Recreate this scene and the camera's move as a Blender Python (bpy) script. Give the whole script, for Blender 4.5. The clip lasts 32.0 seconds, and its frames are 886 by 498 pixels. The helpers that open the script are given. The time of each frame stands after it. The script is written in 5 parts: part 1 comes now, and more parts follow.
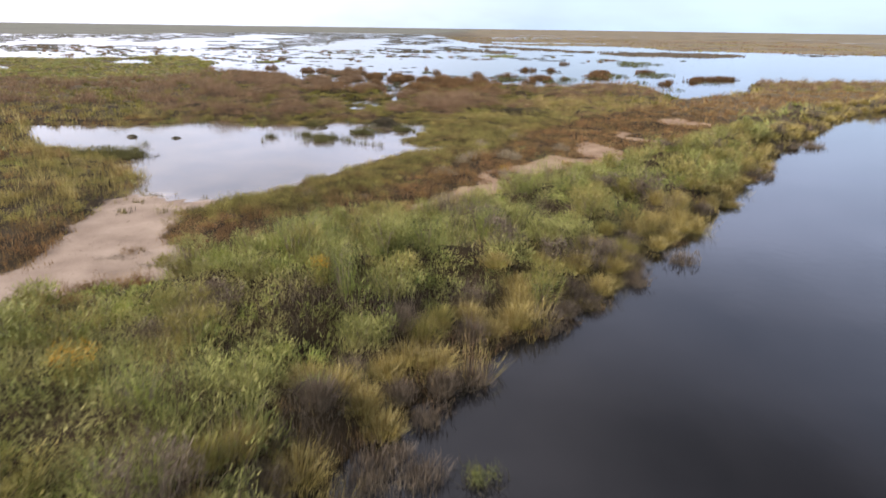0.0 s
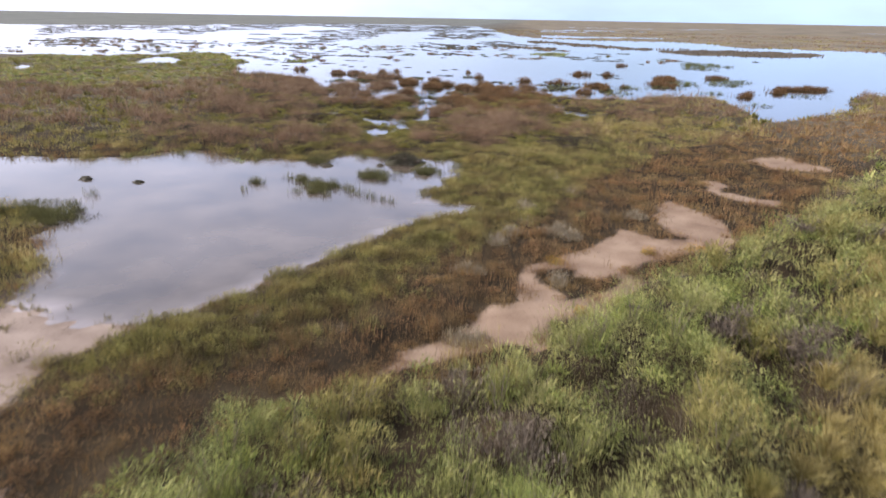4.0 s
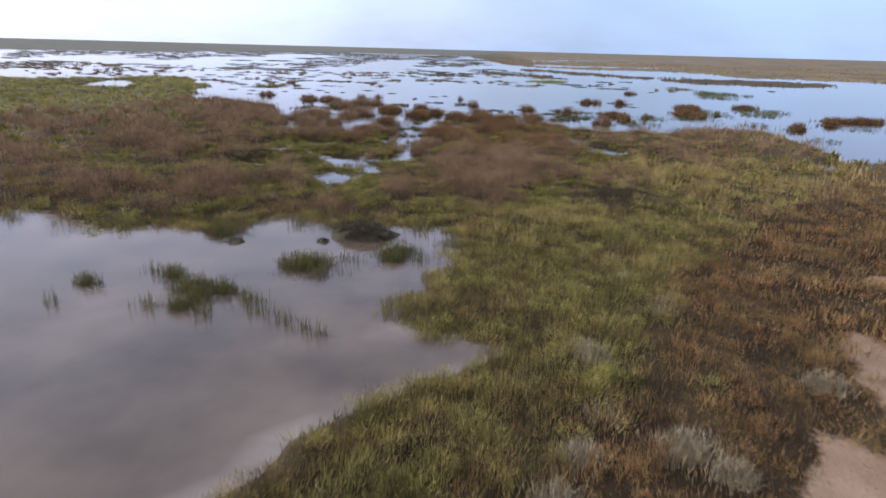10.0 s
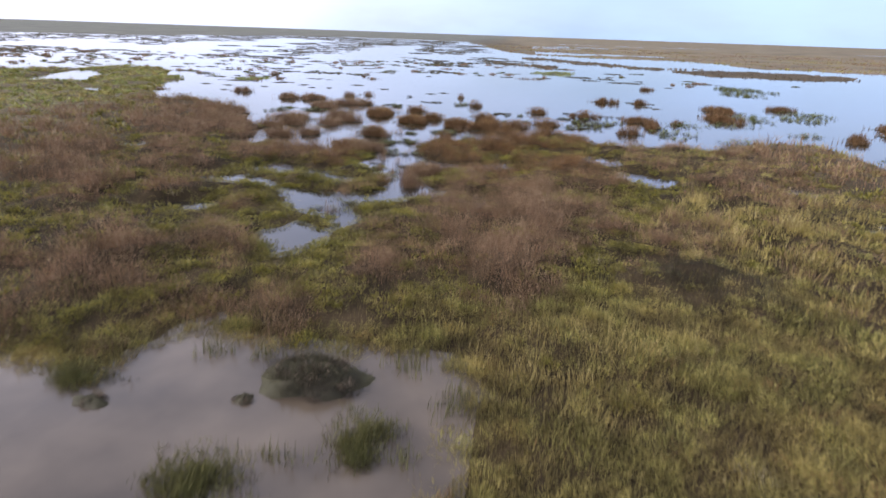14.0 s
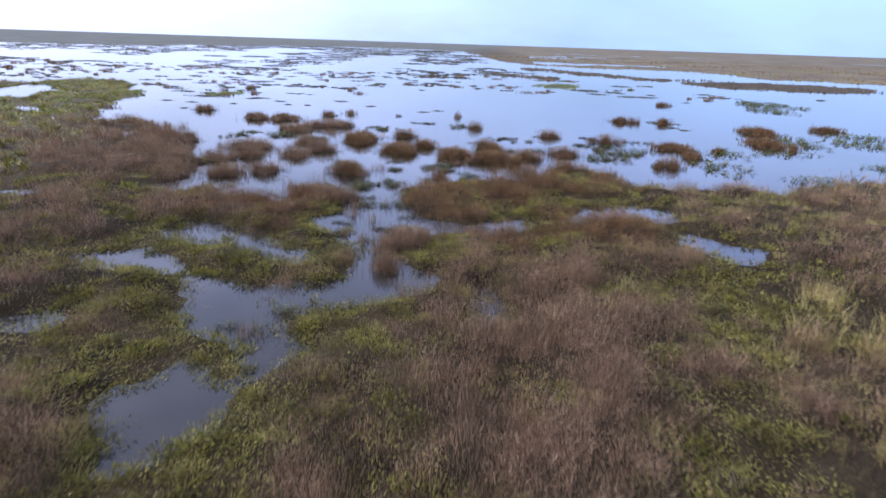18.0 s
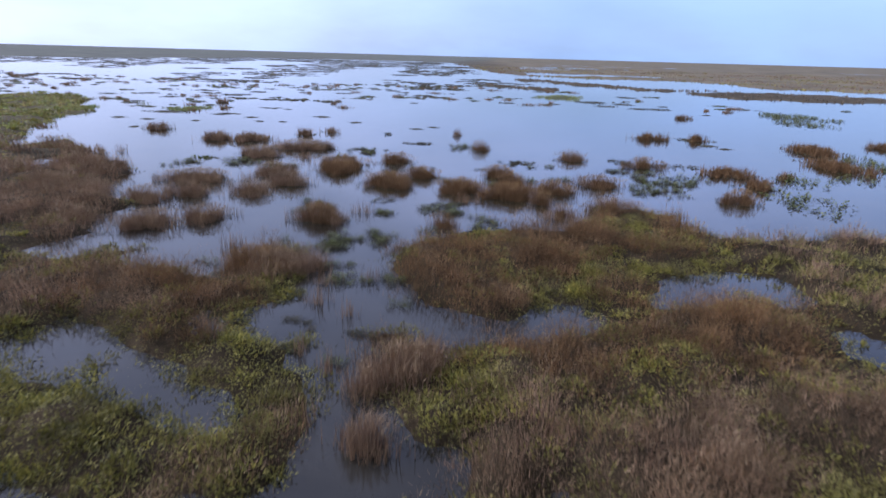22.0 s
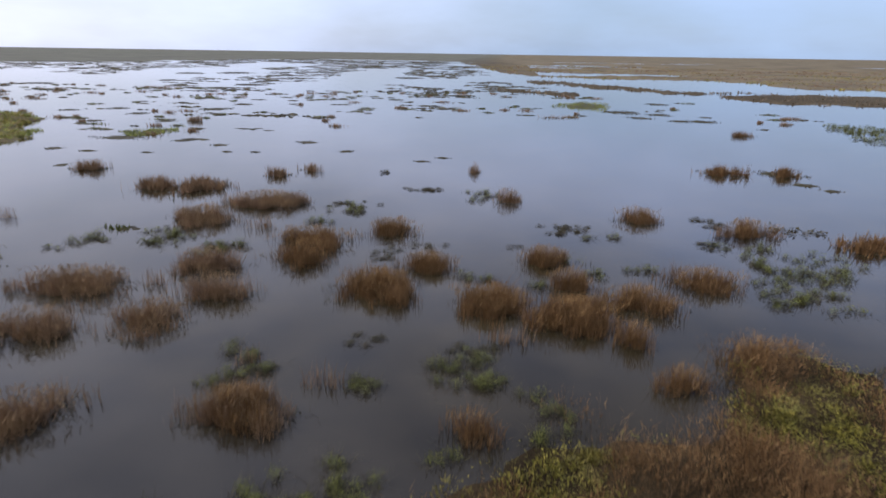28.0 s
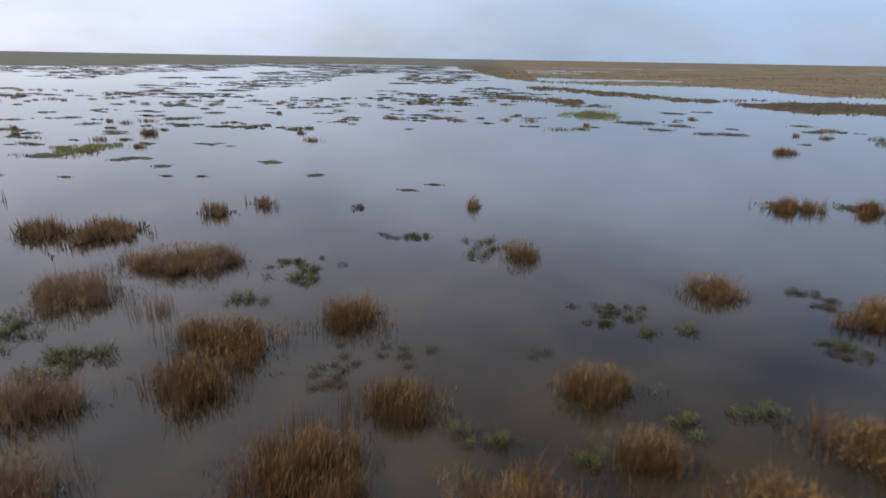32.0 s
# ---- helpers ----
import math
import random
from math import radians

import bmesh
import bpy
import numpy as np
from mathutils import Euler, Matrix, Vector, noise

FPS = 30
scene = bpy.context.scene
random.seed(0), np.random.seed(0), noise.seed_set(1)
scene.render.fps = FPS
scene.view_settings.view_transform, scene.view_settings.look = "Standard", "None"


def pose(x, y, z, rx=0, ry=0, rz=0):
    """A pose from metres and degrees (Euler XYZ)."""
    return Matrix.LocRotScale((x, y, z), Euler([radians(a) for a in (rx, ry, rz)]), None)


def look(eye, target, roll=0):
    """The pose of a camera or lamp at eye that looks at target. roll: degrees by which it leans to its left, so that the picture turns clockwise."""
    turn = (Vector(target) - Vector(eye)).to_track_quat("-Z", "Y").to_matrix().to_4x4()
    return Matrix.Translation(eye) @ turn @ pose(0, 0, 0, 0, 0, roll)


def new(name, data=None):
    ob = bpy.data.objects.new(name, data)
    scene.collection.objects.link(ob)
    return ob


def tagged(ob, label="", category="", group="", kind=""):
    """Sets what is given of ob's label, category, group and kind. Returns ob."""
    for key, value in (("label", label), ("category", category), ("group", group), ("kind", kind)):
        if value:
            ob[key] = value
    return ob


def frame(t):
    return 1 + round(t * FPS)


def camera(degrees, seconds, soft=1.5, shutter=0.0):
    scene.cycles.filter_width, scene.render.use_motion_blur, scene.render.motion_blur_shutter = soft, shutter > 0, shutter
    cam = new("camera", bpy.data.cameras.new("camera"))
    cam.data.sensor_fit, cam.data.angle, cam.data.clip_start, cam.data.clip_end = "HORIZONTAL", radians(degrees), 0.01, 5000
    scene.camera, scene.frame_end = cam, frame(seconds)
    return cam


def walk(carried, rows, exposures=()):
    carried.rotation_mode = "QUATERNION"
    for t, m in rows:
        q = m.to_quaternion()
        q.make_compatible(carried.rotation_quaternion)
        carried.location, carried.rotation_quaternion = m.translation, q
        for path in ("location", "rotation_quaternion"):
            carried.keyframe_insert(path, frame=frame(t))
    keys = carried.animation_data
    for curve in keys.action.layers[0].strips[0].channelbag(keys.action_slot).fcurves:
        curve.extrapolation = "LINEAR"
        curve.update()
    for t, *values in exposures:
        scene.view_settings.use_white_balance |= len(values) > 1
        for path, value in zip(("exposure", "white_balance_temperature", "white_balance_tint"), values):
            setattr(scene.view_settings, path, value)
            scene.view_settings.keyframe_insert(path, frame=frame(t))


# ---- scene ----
cam = camera(76.0, 32.0, soft=1.7, shutter=0.9)
PATH = [
    (0, (3.000, 0.730, 7.399), (2.869, 2.588, 6.673), 0.81),
    (0.5, (2.949, 2.085, 7.418), (2.794, 3.941, 6.690), 0.72),
    (1, (2.847, 3.472, 7.466), (2.665, 5.325, 6.736), 0.68),
    (1.5, (2.732, 4.945, 7.559), (2.521, 6.796, 6.831), 0.66),
    (2, (2.690, 6.457, 7.714), (2.464, 8.305, 6.985), 0.73),
    (2.5, (2.670, 7.832, 7.910), (2.435, 9.675, 7.171), 0.88),
    (3, (2.666, 9.048, 8.167), (2.419, 10.886, 7.417), 1.04),
    (3.5, (2.706, 10.139, 8.450), (2.445, 11.972, 7.694), 1.02),
    (5.5, (2.848, 15.404, 9.089), (2.552, 17.241, 8.357), 1.20),
    (6, (2.802, 16.698, 8.956), (2.500, 18.543, 8.248), 1.23),
    (6.5, (2.712, 17.925, 8.804), (2.400, 19.776, 8.113), 1.15),
    (7, (2.546, 19.069, 8.583), (2.227, 20.926, 7.914), 1.08),
    (7.5, (2.288, 20.161, 8.294), (1.965, 22.024, 7.642), 1.02),
    (8, (1.963, 21.259, 7.974), (1.645, 23.124, 7.327), 0.97),
    (8.5, (1.602, 22.363, 7.623), (1.298, 24.231, 6.976), 1.05),
    (9, (1.282, 23.443, 7.327), (0.997, 25.314, 6.678), 1.23),
    (9.5, (1.045, 24.488, 7.145), (0.780, 26.360, 6.491), 1.37),
    (10, (0.853, 25.534, 7.085), (0.608, 27.404, 6.420), 1.51),
    (10.5, (0.663, 26.630, 7.113), (0.432, 28.498, 6.439), 1.71),
    (11, (0.455, 27.787, 7.165), (0.236, 29.652, 6.477), 1.85),
    (11.5, (0.250, 28.969, 7.223), (0.035, 30.831, 6.527), 1.92),
    (12, (0.058, 30.129, 7.341), (-0.158, 31.989, 6.638), 1.97),
    (12.5, (-0.124, 31.252, 7.496), (-0.344, 33.110, 6.788), 1.98),
    (13, (-0.305, 32.441, 7.663), (-0.532, 34.297, 6.954), 1.97),
    (13.5, (-0.512, 33.771, 7.814), (-0.748, 35.627, 7.106), 1.94),
    (14, (-0.655, 35.170, 7.989), (-0.884, 37.025, 7.278), 1.97),
    (14.5, (-0.771, 36.498, 8.191), (-0.988, 38.353, 7.476), 2.02),
    (16.5, (-1.659, 42.771, 8.253), (-1.842, 44.631, 7.540), 2.21),
    (17, (-1.718, 43.807, 8.196), (-1.909, 45.670, 7.492), 2.11),
    (17.5, (-1.808, 44.878, 8.112), (-2.011, 46.743, 7.418), 2.02),
    (18, (-1.940, 46.035, 8.017), (-2.158, 47.902, 7.334), 1.89),
    (18.5, (-2.102, 47.266, 7.927), (-2.334, 49.135, 7.255), 1.73),
    (19, (-2.285, 48.503, 7.848), (-2.522, 50.376, 7.187), 1.60),
    (19.5, (-2.486, 49.693, 7.771), (-2.724, 51.569, 7.119), 1.48),
    (20, (-2.709, 50.866, 7.693), (-2.944, 52.744, 7.046), 1.35),
    (20.5, (-3.001, 52.140, 7.597), (-3.231, 54.019, 6.951), 1.27),
    (21, (-3.337, 53.524, 7.474), (-3.552, 55.405, 6.828), 1.30),
    (21.5, (-3.675, 54.871, 7.377), (-3.875, 56.754, 6.734), 1.42),
    (22, (-3.968, 56.066, 7.398), (-4.156, 57.950, 6.752), 1.60),
    (22.5, (-4.212, 57.139, 7.522), (-4.391, 59.020, 6.864), 1.81),
    (23, (-4.457, 58.203, 7.715), (-4.632, 60.079, 7.044), 1.95),
    (23.5, (-4.728, 59.294, 7.908), (-4.904, 61.166, 7.226), 2.01),
    (24, (-5.006, 60.380, 8.095), (-5.185, 62.249, 7.405), 1.99),
    (24.5, (-5.228, 61.426, 8.284), (-5.412, 63.293, 7.592), 1.90),
    (25, (-5.407, 62.451, 8.439), (-5.600, 64.320, 7.751), 1.69),
    (25.5, (-5.572, 63.537, 8.528), (-5.771, 65.407, 7.850), 1.44),
    (26, (-5.722, 64.774, 8.542), (-5.925, 66.648, 7.874), 1.31),
    (26.5, (-5.860, 66.130, 8.522), (-6.063, 68.006, 7.859), 1.27),
    (28.5, (-6.010, 70.781, 8.566), (-6.223, 72.660, 7.915), 0.75),
    (29, (-6.178, 72.285, 8.466), (-6.379, 74.166, 7.817), 0.91),
    (29.5, (-6.305, 73.669, 8.404), (-6.495, 75.552, 7.757), 1.02),
    (30, (-6.415, 74.921, 8.378), (-6.595, 76.806, 7.732), 1.07),
    (30.5, (-6.505, 76.084, 8.378), (-6.672, 77.969, 7.730), 1.18),
    (31, (-6.547, 77.211, 8.370), (-6.706, 79.097, 7.723), 1.27),
    (31.5, (-6.620, 78.375, 8.354), (-6.790, 80.261, 7.709), 1.22),
    (32, (-6.760, 79.584, 8.320), (-6.962, 81.468, 7.682), 1.00),
]
EXPOSURES = [(0, 0.73, 6700, 14), (1, 0.60, 6600, 15), (2, 0.74, 6450, 16), (3, 0.78, 6350, 17), (6, 0.47, 5900, 16), (9, 0.17, 6000, 16), (11, 0.38, 6100, 17), (13, 0.54, 6200, 16), (17, 0.55, 5500, 19),
             (20, 0.20, 5250, 20), (22, 0.13, 5350, 19), (24, 0.28, 5700, 20), (26, 0.29, 6050, 19), (29, -0.10, 6350, 12), (32, -0.12, 6550, 11)]
walk(cam, [(t, look(eye, target, roll)) for t, eye, target, roll in PATH], EXPOSURES)

# ---- light ----
SUN_AZ, SUN_EL = 95.0, 36.0          # degrees left of straight ahead, and above the horizon
sun = new("sun", bpy.data.lights.new("sun", "SUN"))
sun.data.energy, sun.data.angle, sun.data.color = 4.0, radians(7), (1.0, 0.955, 0.9)
sun_dir = Vector((-math.sin(radians(SUN_AZ)) * math.cos(radians(SUN_EL)), math.cos(radians(SUN_AZ)) * math.cos(radians(SUN_EL)), math.sin(radians(SUN_EL))))
sun.matrix_world = look(sun_dir * 200, (0, 0, 0))

world = bpy.data.worlds.new("sky")
scene.world = world
world.use_nodes = True
wn, wl = world.node_tree.nodes, world.node_tree.links
wn.clear()


def wnode(kind, **values):
    n = wn.new(kind)
    for k, v in values.items():
        n.inputs[k].default_value = v
    return n


sky = wn.new("ShaderNodeTexSky")
sky.sky_type, sky.sun_disc = "NISHITA", False
sky.sun_elevation, sky.sun_rotation = radians(SUN_EL), radians(-SUN_AZ)
sky.air_density, sky.dust_density, sky.ozone_density = 1.0, 1.5, 1.5
tc = wn.new("ShaderNodeTexCoord")
stretch = wn.new("ShaderNodeMapping")
stretch.inputs["Scale"].default_value = (1.0, 1.0, 3.2)
cl = wnode("ShaderNodeTexNoise", Scale=2.2, Detail=5.0, Roughness=0.55)
cover = wn.new("ShaderNodeMapRange")
for k, v in (("From Min", 0.30), ("From Max", 0.62), ("To Min", 0.55), ("To Max", 0.97)):
    cover.inputs[k].default_value = v
sep = wn.new("ShaderNodeSeparateXYZ")
layer = wn.new("ShaderNodeValToRGB")          # cloud brightness by elevation: unseen mid sky raised, zenith darkened, to shape water reflections
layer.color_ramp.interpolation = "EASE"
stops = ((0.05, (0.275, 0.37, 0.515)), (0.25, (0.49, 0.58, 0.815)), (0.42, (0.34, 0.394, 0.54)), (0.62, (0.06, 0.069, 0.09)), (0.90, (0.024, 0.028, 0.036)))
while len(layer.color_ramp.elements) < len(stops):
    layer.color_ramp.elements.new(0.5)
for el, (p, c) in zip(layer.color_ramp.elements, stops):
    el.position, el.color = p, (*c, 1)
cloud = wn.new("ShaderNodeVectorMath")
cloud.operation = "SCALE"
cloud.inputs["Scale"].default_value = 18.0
dot = wn.new("ShaderNodeVectorMath")
dot.operation = "DOT_PRODUCT"
dot.inputs[1].default_value = tuple(sun_dir)
glow = wn.new("ShaderNodeMapRange")          # cloud is brighter and warmer round the hidden sun
for k, v in (("From Min", -0.12), ("From Max", 0.70), ("To Min", 0.0), ("To Max", 1.0)):
    glow.inputs[k].default_value = v
warm = wn.new("ShaderNodeMix")
warm.data_type = "RGBA"
warm.inputs["B"].default_value = (11.8, 12.2, 14.4, 1)
mixsky = wn.new("ShaderNodeMix")
mixsky.data_type = "RGBA"
bg = wnode("ShaderNodeBackground", Strength=0.1)
wout = wn.new("ShaderNodeOutputWorld")
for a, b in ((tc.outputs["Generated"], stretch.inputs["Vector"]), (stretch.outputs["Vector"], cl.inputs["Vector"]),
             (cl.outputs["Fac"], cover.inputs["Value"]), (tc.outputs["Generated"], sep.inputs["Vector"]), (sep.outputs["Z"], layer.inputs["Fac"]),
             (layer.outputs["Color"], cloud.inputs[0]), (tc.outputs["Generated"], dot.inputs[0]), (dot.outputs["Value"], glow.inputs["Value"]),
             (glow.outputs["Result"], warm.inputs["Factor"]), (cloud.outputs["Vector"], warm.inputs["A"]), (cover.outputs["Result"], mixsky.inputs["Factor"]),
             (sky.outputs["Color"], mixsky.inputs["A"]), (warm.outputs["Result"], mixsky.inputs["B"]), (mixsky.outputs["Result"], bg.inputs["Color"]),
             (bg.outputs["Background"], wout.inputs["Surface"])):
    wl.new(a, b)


# ---- materials ----
def material(name):
    m = bpy.data.materials.new(name)
    m.use_nodes = True
    n, l = m.node_tree.nodes, m.node_tree.links
    return m, n, l, n["Principled BSDF"]


def ramp(n, stops):
    r = n.new("ShaderNodeValToRGB")
    e = r.color_ramp.elements
    while len(e) < len(stops):
        e.new(0.5)
    for el, (p, c) in zip(e, stops):
        el.position, el.color = p, (*c, 1)
    return r


def plant(name, colours, patch, patch_scale=0.35, rough=0.7):
    """Leaf and stem colours that vary from blade to blade, and drift in patches over the ground."""
    def deepen(c):
        grey = 0.3 * c[0] + 0.6 * c[1] + 0.1 * c[2]
        return tuple(max(0.008, (grey + (v - grey) * 1.16) * 1.01) for v in c)

    mean = [sum(c[k] for c in colours) / len(colours) for k in range(3)]
    colours = [tuple(mean[k] + (c[k] - mean[k]) * 0.8 for k in range(3)) for c in colours]
    colours, patch = [deepen(c) for c in colours], deepen(patch)
    m, n, l, p = material(name)
    geo = n.new("ShaderNodeNewGeometry")
    r = ramp(n, [(i / (len(colours) - 1), c) for i, c in enumerate(colours)])
    l.new(geo.outputs["Random Per Island"], r.inputs["Fac"])
    t = n.new("ShaderNodeTexCoord")
    no = n.new("ShaderNodeTexNoise")
    no.inputs["Scale"].default_value, no.inputs["Detail"].default_value = patch_scale, 3.0
    l.new(t.outputs["Object"], no.inputs["Vector"])
    mr = n.new("ShaderNodeMapRange")
    for k, v in (("From Min", 0.42), ("From Max", 0.66), ("To Min", 0.0), ("To Max", 0.75)):
        mr.inputs[k].default_value = v
    l.new(no.outputs["Fac"], mr.inputs["Value"])
    mx = n.new("ShaderNodeMix")
    mx.data_type = "RGBA"
    mx.inputs["B"].default_value = (*patch, 1)
    l.new(mr.outputs["Result"], mx.inputs["Factor"])
    l.new(r.outputs["Color"], mx.inputs["A"])
    tone = n.new("ShaderNodeTexNoise")
    tone.inputs["Scale"].default_value, tone.inputs["Detail"].default_value = 1.1, 4.0
    l.new(t.outputs["Object"], tone.inputs["Vector"])
    tr = n.new("ShaderNodeMapRange")
    for k, v in (("From Min", 0.3), ("From Max", 0.7), ("To Min", 0.56), ("To Max", 1.56)):
        tr.inputs[k].default_value = v
    l.new(tone.outputs["Fac"], tr.inputs["Value"])
    sc = n.new("ShaderNodeVectorMath")
    sc.operation = "SCALE"
    l.new(mx.outputs["Result"], sc.inputs[0])
    l.new(tr.outputs["Result"], sc.inputs["Scale"])
    l.new(sc.outputs["Vector"], p.inputs["Base Color"])
    p.inputs["Roughness"].default_value = rough
    p.inputs["Specular IOR Level"].default_value = 0.2
    thin = n.new("ShaderNodeBsdfTranslucent")
    l.new(sc.outputs["Vector"], thin.inputs["Color"])
    both = n.new("ShaderNodeMixShader")
    both.inputs["Fac"].default_value = 0.25
    l.new(p.outputs["BSDF"], both.inputs[1])
    l.new(thin.outputs["BSDF"], both.inputs[2])
    l.new(both.outputs["Shader"], n["Material Output"].inputs["Surface"])
    return m


M_REED = plant("brown_reed", [(0.090, 0.053, 0.034), (0.171, 0.107, 0.067), (0.239, 0.160, 0.102), (0.308, 0.217, 0.142)], (0.111, 0.076, 0.043), 0.9)
M_RUSSET = plant("russet_reed", [(0.053, 0.028, 0.014), (0.123, 0.069, 0.033), (0.176, 0.104, 0.050), (0.246, 0.158, 0.085)], (0.088, 0.056, 0.030), 0.9)
M_LEAFY = plant("yellow_green_leaf", [(0.054, 0.054, 0.017), (0.117, 0.111, 0.033), (0.180, 0.161, 0.046), (0.279, 0.235, 0.069)], (0.113, 0.096, 0.039), 0.7, 0.6)
M_OLIVE = plant("olive_grass", [(0.086, 0.084, 0.030), (0.166, 0.156, 0.056), (0.251, 0.226, 0.083), (0.362, 0.306, 0.134)], (0.236, 0.181, 0.079), 0.6)
M_RUST = plant("rust_saltbush", [(0.077, 0.042, 0.023), (0.159, 0.091, 0.046), (0.222, 0.134, 0.067), (0.291, 0.204, 0.104)], (0.175, 0.127, 0.057), 0.7)
M_WEED = plant("grey_green_weed", [(0.092, 0.099, 0.037), (0.175, 0.188, 0.070), (0.268, 0.268, 0.102), (0.389, 0.367, 0.156)], (0.258, 0.221, 0.107), 0.5)
M_BRIGHT = plant("fresh_green_leaf", [(0.070, 0.088, 0.029), (0.146, 0.176, 0.055), (0.230, 0.257, 0.081), (0.348, 0.348, 0.119)], (0.188, 0.186, 0.070), 0.8, 0.55)
M_STRAW = plant("straw_grass", [(0.13, 0.095, 0.04), (0.26, 0.20, 0.08), (0.37, 0.30, 0.13), (0.48, 0.41, 0.22)], (0.22, 0.18, 0.065), 0.8)
M_PALE = plant("pale_dead_grass", [(0.138, 0.109, 0.072), (0.232, 0.193, 0.132), (0.310, 0.265, 0.188), (0.387, 0.336, 0.248)], (0.215, 0.176, 0.112))
M_DARK = plant("dark_weed_and_shade", [(0.022, 0.021, 0.015), (0.040, 0.035, 0.022), (0.061, 0.056, 0.030), (0.094, 0.084, 0.041)], (0.043, 0.035, 0.026), 0.8)
M_REEDHEAD = plant("reed_seed_head", [(0.144, 0.100, 0.063), (0.189, 0.133, 0.084), (0.239, 0.173, 0.112), (0.333, 0.251, 0.155)], (0.198, 0.135, 0.073), 0.5)
M_RUSSETHEAD = plant("russet_seed_head", [(0.134, 0.079, 0.039), (0.185, 0.113, 0.054), (0.235, 0.149, 0.073), (0.286, 0.194, 0.103)], (0.160, 0.099, 0.049), 0.5)
M_GOLD = plant("golden_flowers", [(0.255, 0.136, 0.021), (0.375, 0.197, 0.028), (0.450, 0.272, 0.049), (0.270, 0.197, 0.056)], (0.270, 0.163, 0.042), 1.5)
M_TWIG = plant("grey_brown_twig", [(0.06, 0.045, 0.032), (0.11, 0.085, 0.06), (0.165, 0.13, 0.095), (0.24, 0.20, 0.15)], (0.11, 0.09, 0.06))
M_TURF = plant("dense_olive_turf", [(0.051, 0.047, 0.020), (0.103, 0.089, 0.037), (0.154, 0.131, 0.054), (0.222, 0.182, 0.084)], (0.128, 0.096, 0.047), 0.6)
M_PONDREED = plant("dark_olive_reed", [(0.045, 0.045, 0.02), (0.095, 0.09, 0.038), (0.15, 0.14, 0.06), (0.21, 0.19, 0.085)], (0.07, 0.068, 0.03), 0.8)
M_WATERLEAF = plant("dark_green_water_leaf", [(0.024, 0.032, 0.014), (0.06, 0.074, 0.024), (0.12, 0.13, 0.036), (0.23, 0.22, 0.06)], (0.07, 0.075, 0.03), 1.2, 0.55)


def ground_material():
    m, n, l, p = material("marsh_ground")
    a = n.new("ShaderNodeVertexColor")
    a.layer_name = "cover"
    s = n.new("ShaderNodeSeparateColor")
    l.new(a.outputs["Color"], s.inputs["Color"])
    t = n.new("ShaderNodeTexCoord")
    big = n.new("ShaderNodeTexNoise")
    big.inputs["Scale"].default_value, big.inputs["Detail"].default_value = 0.7, 6.0
    fine = n.new("ShaderNodeTexNoise")
    fine.inputs["Scale"].default_value, fine.inputs["Detail"].default_value = 9.0, 5.0
    l.new(t.outputs["Object"], big.inputs["Vector"])
    l.new(t.outputs["Object"], fine.inputs["Vector"])
    thatch = n.new("ShaderNodeTexNoise")
    thatch.inputs["Scale"].default_value, thatch.inputs["Detail"].default_value = 28.0, 4.0
    l.new(t.outputs["Object"], thatch.inputs["Vector"])
    mean = n.new("ShaderNodeMix")
    mean.inputs["Factor"].default_value = 0.55
    l.new(big.outputs["Fac"], mean.inputs["A"])
    l.new(thatch.outputs["Fac"], mean.inputs["B"])
    mud = ramp(n, [(0.34, (0.009, 0.0065, 0.004)), (0.5, (0.025, 0.018, 0.0095)), (0.64, (0.06, 0.042, 0.023))])
    l.new(mean.outputs["Result"], mud.inputs["Fac"])
    ridge_sand = ramp(n, [(0.32, (0.125, 0.082, 0.053)), (0.5, (0.195, 0.134, 0.087)), (0.66, (0.255, 0.184, 0.123))])
    beach_sand = ramp(n, [(0.32, (0.13, 0.096, 0.071)), (0.5, (0.20, 0.152, 0.115)), (0.66, (0.26, 0.204, 0.156))])
    drift = n.new("ShaderNodeMix")
    drift.inputs["Factor"].default_value = 0.35
    l.new(big.outputs["Fac"], drift.inputs["A"])
    l.new(thatch.outputs["Fac"], drift.inputs["B"])
    l.new(drift.outputs["Result"], ridge_sand.inputs["Fac"])
    l.new(drift.outputs["Result"], beach_sand.inputs["Fac"])
    place = n.new("ShaderNodeSeparateXYZ")
    l.new(t.outputs["Object"], place.inputs["Vector"])
    shift = n.new("ShaderNodeMapRange")
    for q, v in (("From Min", -4.0), ("From Max", 0.0), ("To Min", 0.0), ("To Max", 1.0)):
        shift.inputs[q].default_value = v
    l.new(place.outputs["X"], shift.inputs["Value"])
    sand = n.new("ShaderNodeMix")
    sand.data_type = "RGBA"
    l.new(shift.outputs["Result"], sand.inputs["Factor"])
    l.new(beach_sand.outputs["Color"], sand.inputs["A"])
    l.new(ridge_sand.outputs["Color"], sand.inputs["B"])
    far = ramp(n, [(0.3, (0.082, 0.066, 0.044)), (0.5, (0.135, 0.11, 0.072)), (0.7, (0.178, 0.149, 0.096))])
    far_noise = n.new("ShaderNodeTexNoise")
    far_noise.inputs["Scale"].default_value, far_noise.inputs["Detail"].default_value = 0.03, 8.0
    l.new(t.outputs["Object"], far_noise.inputs["Vector"])
    l.new(far_noise.outputs["Fac"], far.inputs["Fac"])
    # dull olive of the far left land, paled and greyed to stand in for haze
    hazy_olive = ramp(n, [(0.3, (0.08, 0.08, 0.066)), (0.7, (0.14, 0.138, 0.108))])
    l.new(far_noise.outputs["Fac"], hazy_olive.inputs["Fac"])
    rag = n.new("ShaderNodeMath")
    rag.operation = "MULTIPLY_ADD"
    rag.inputs[1].default_value = 0.7
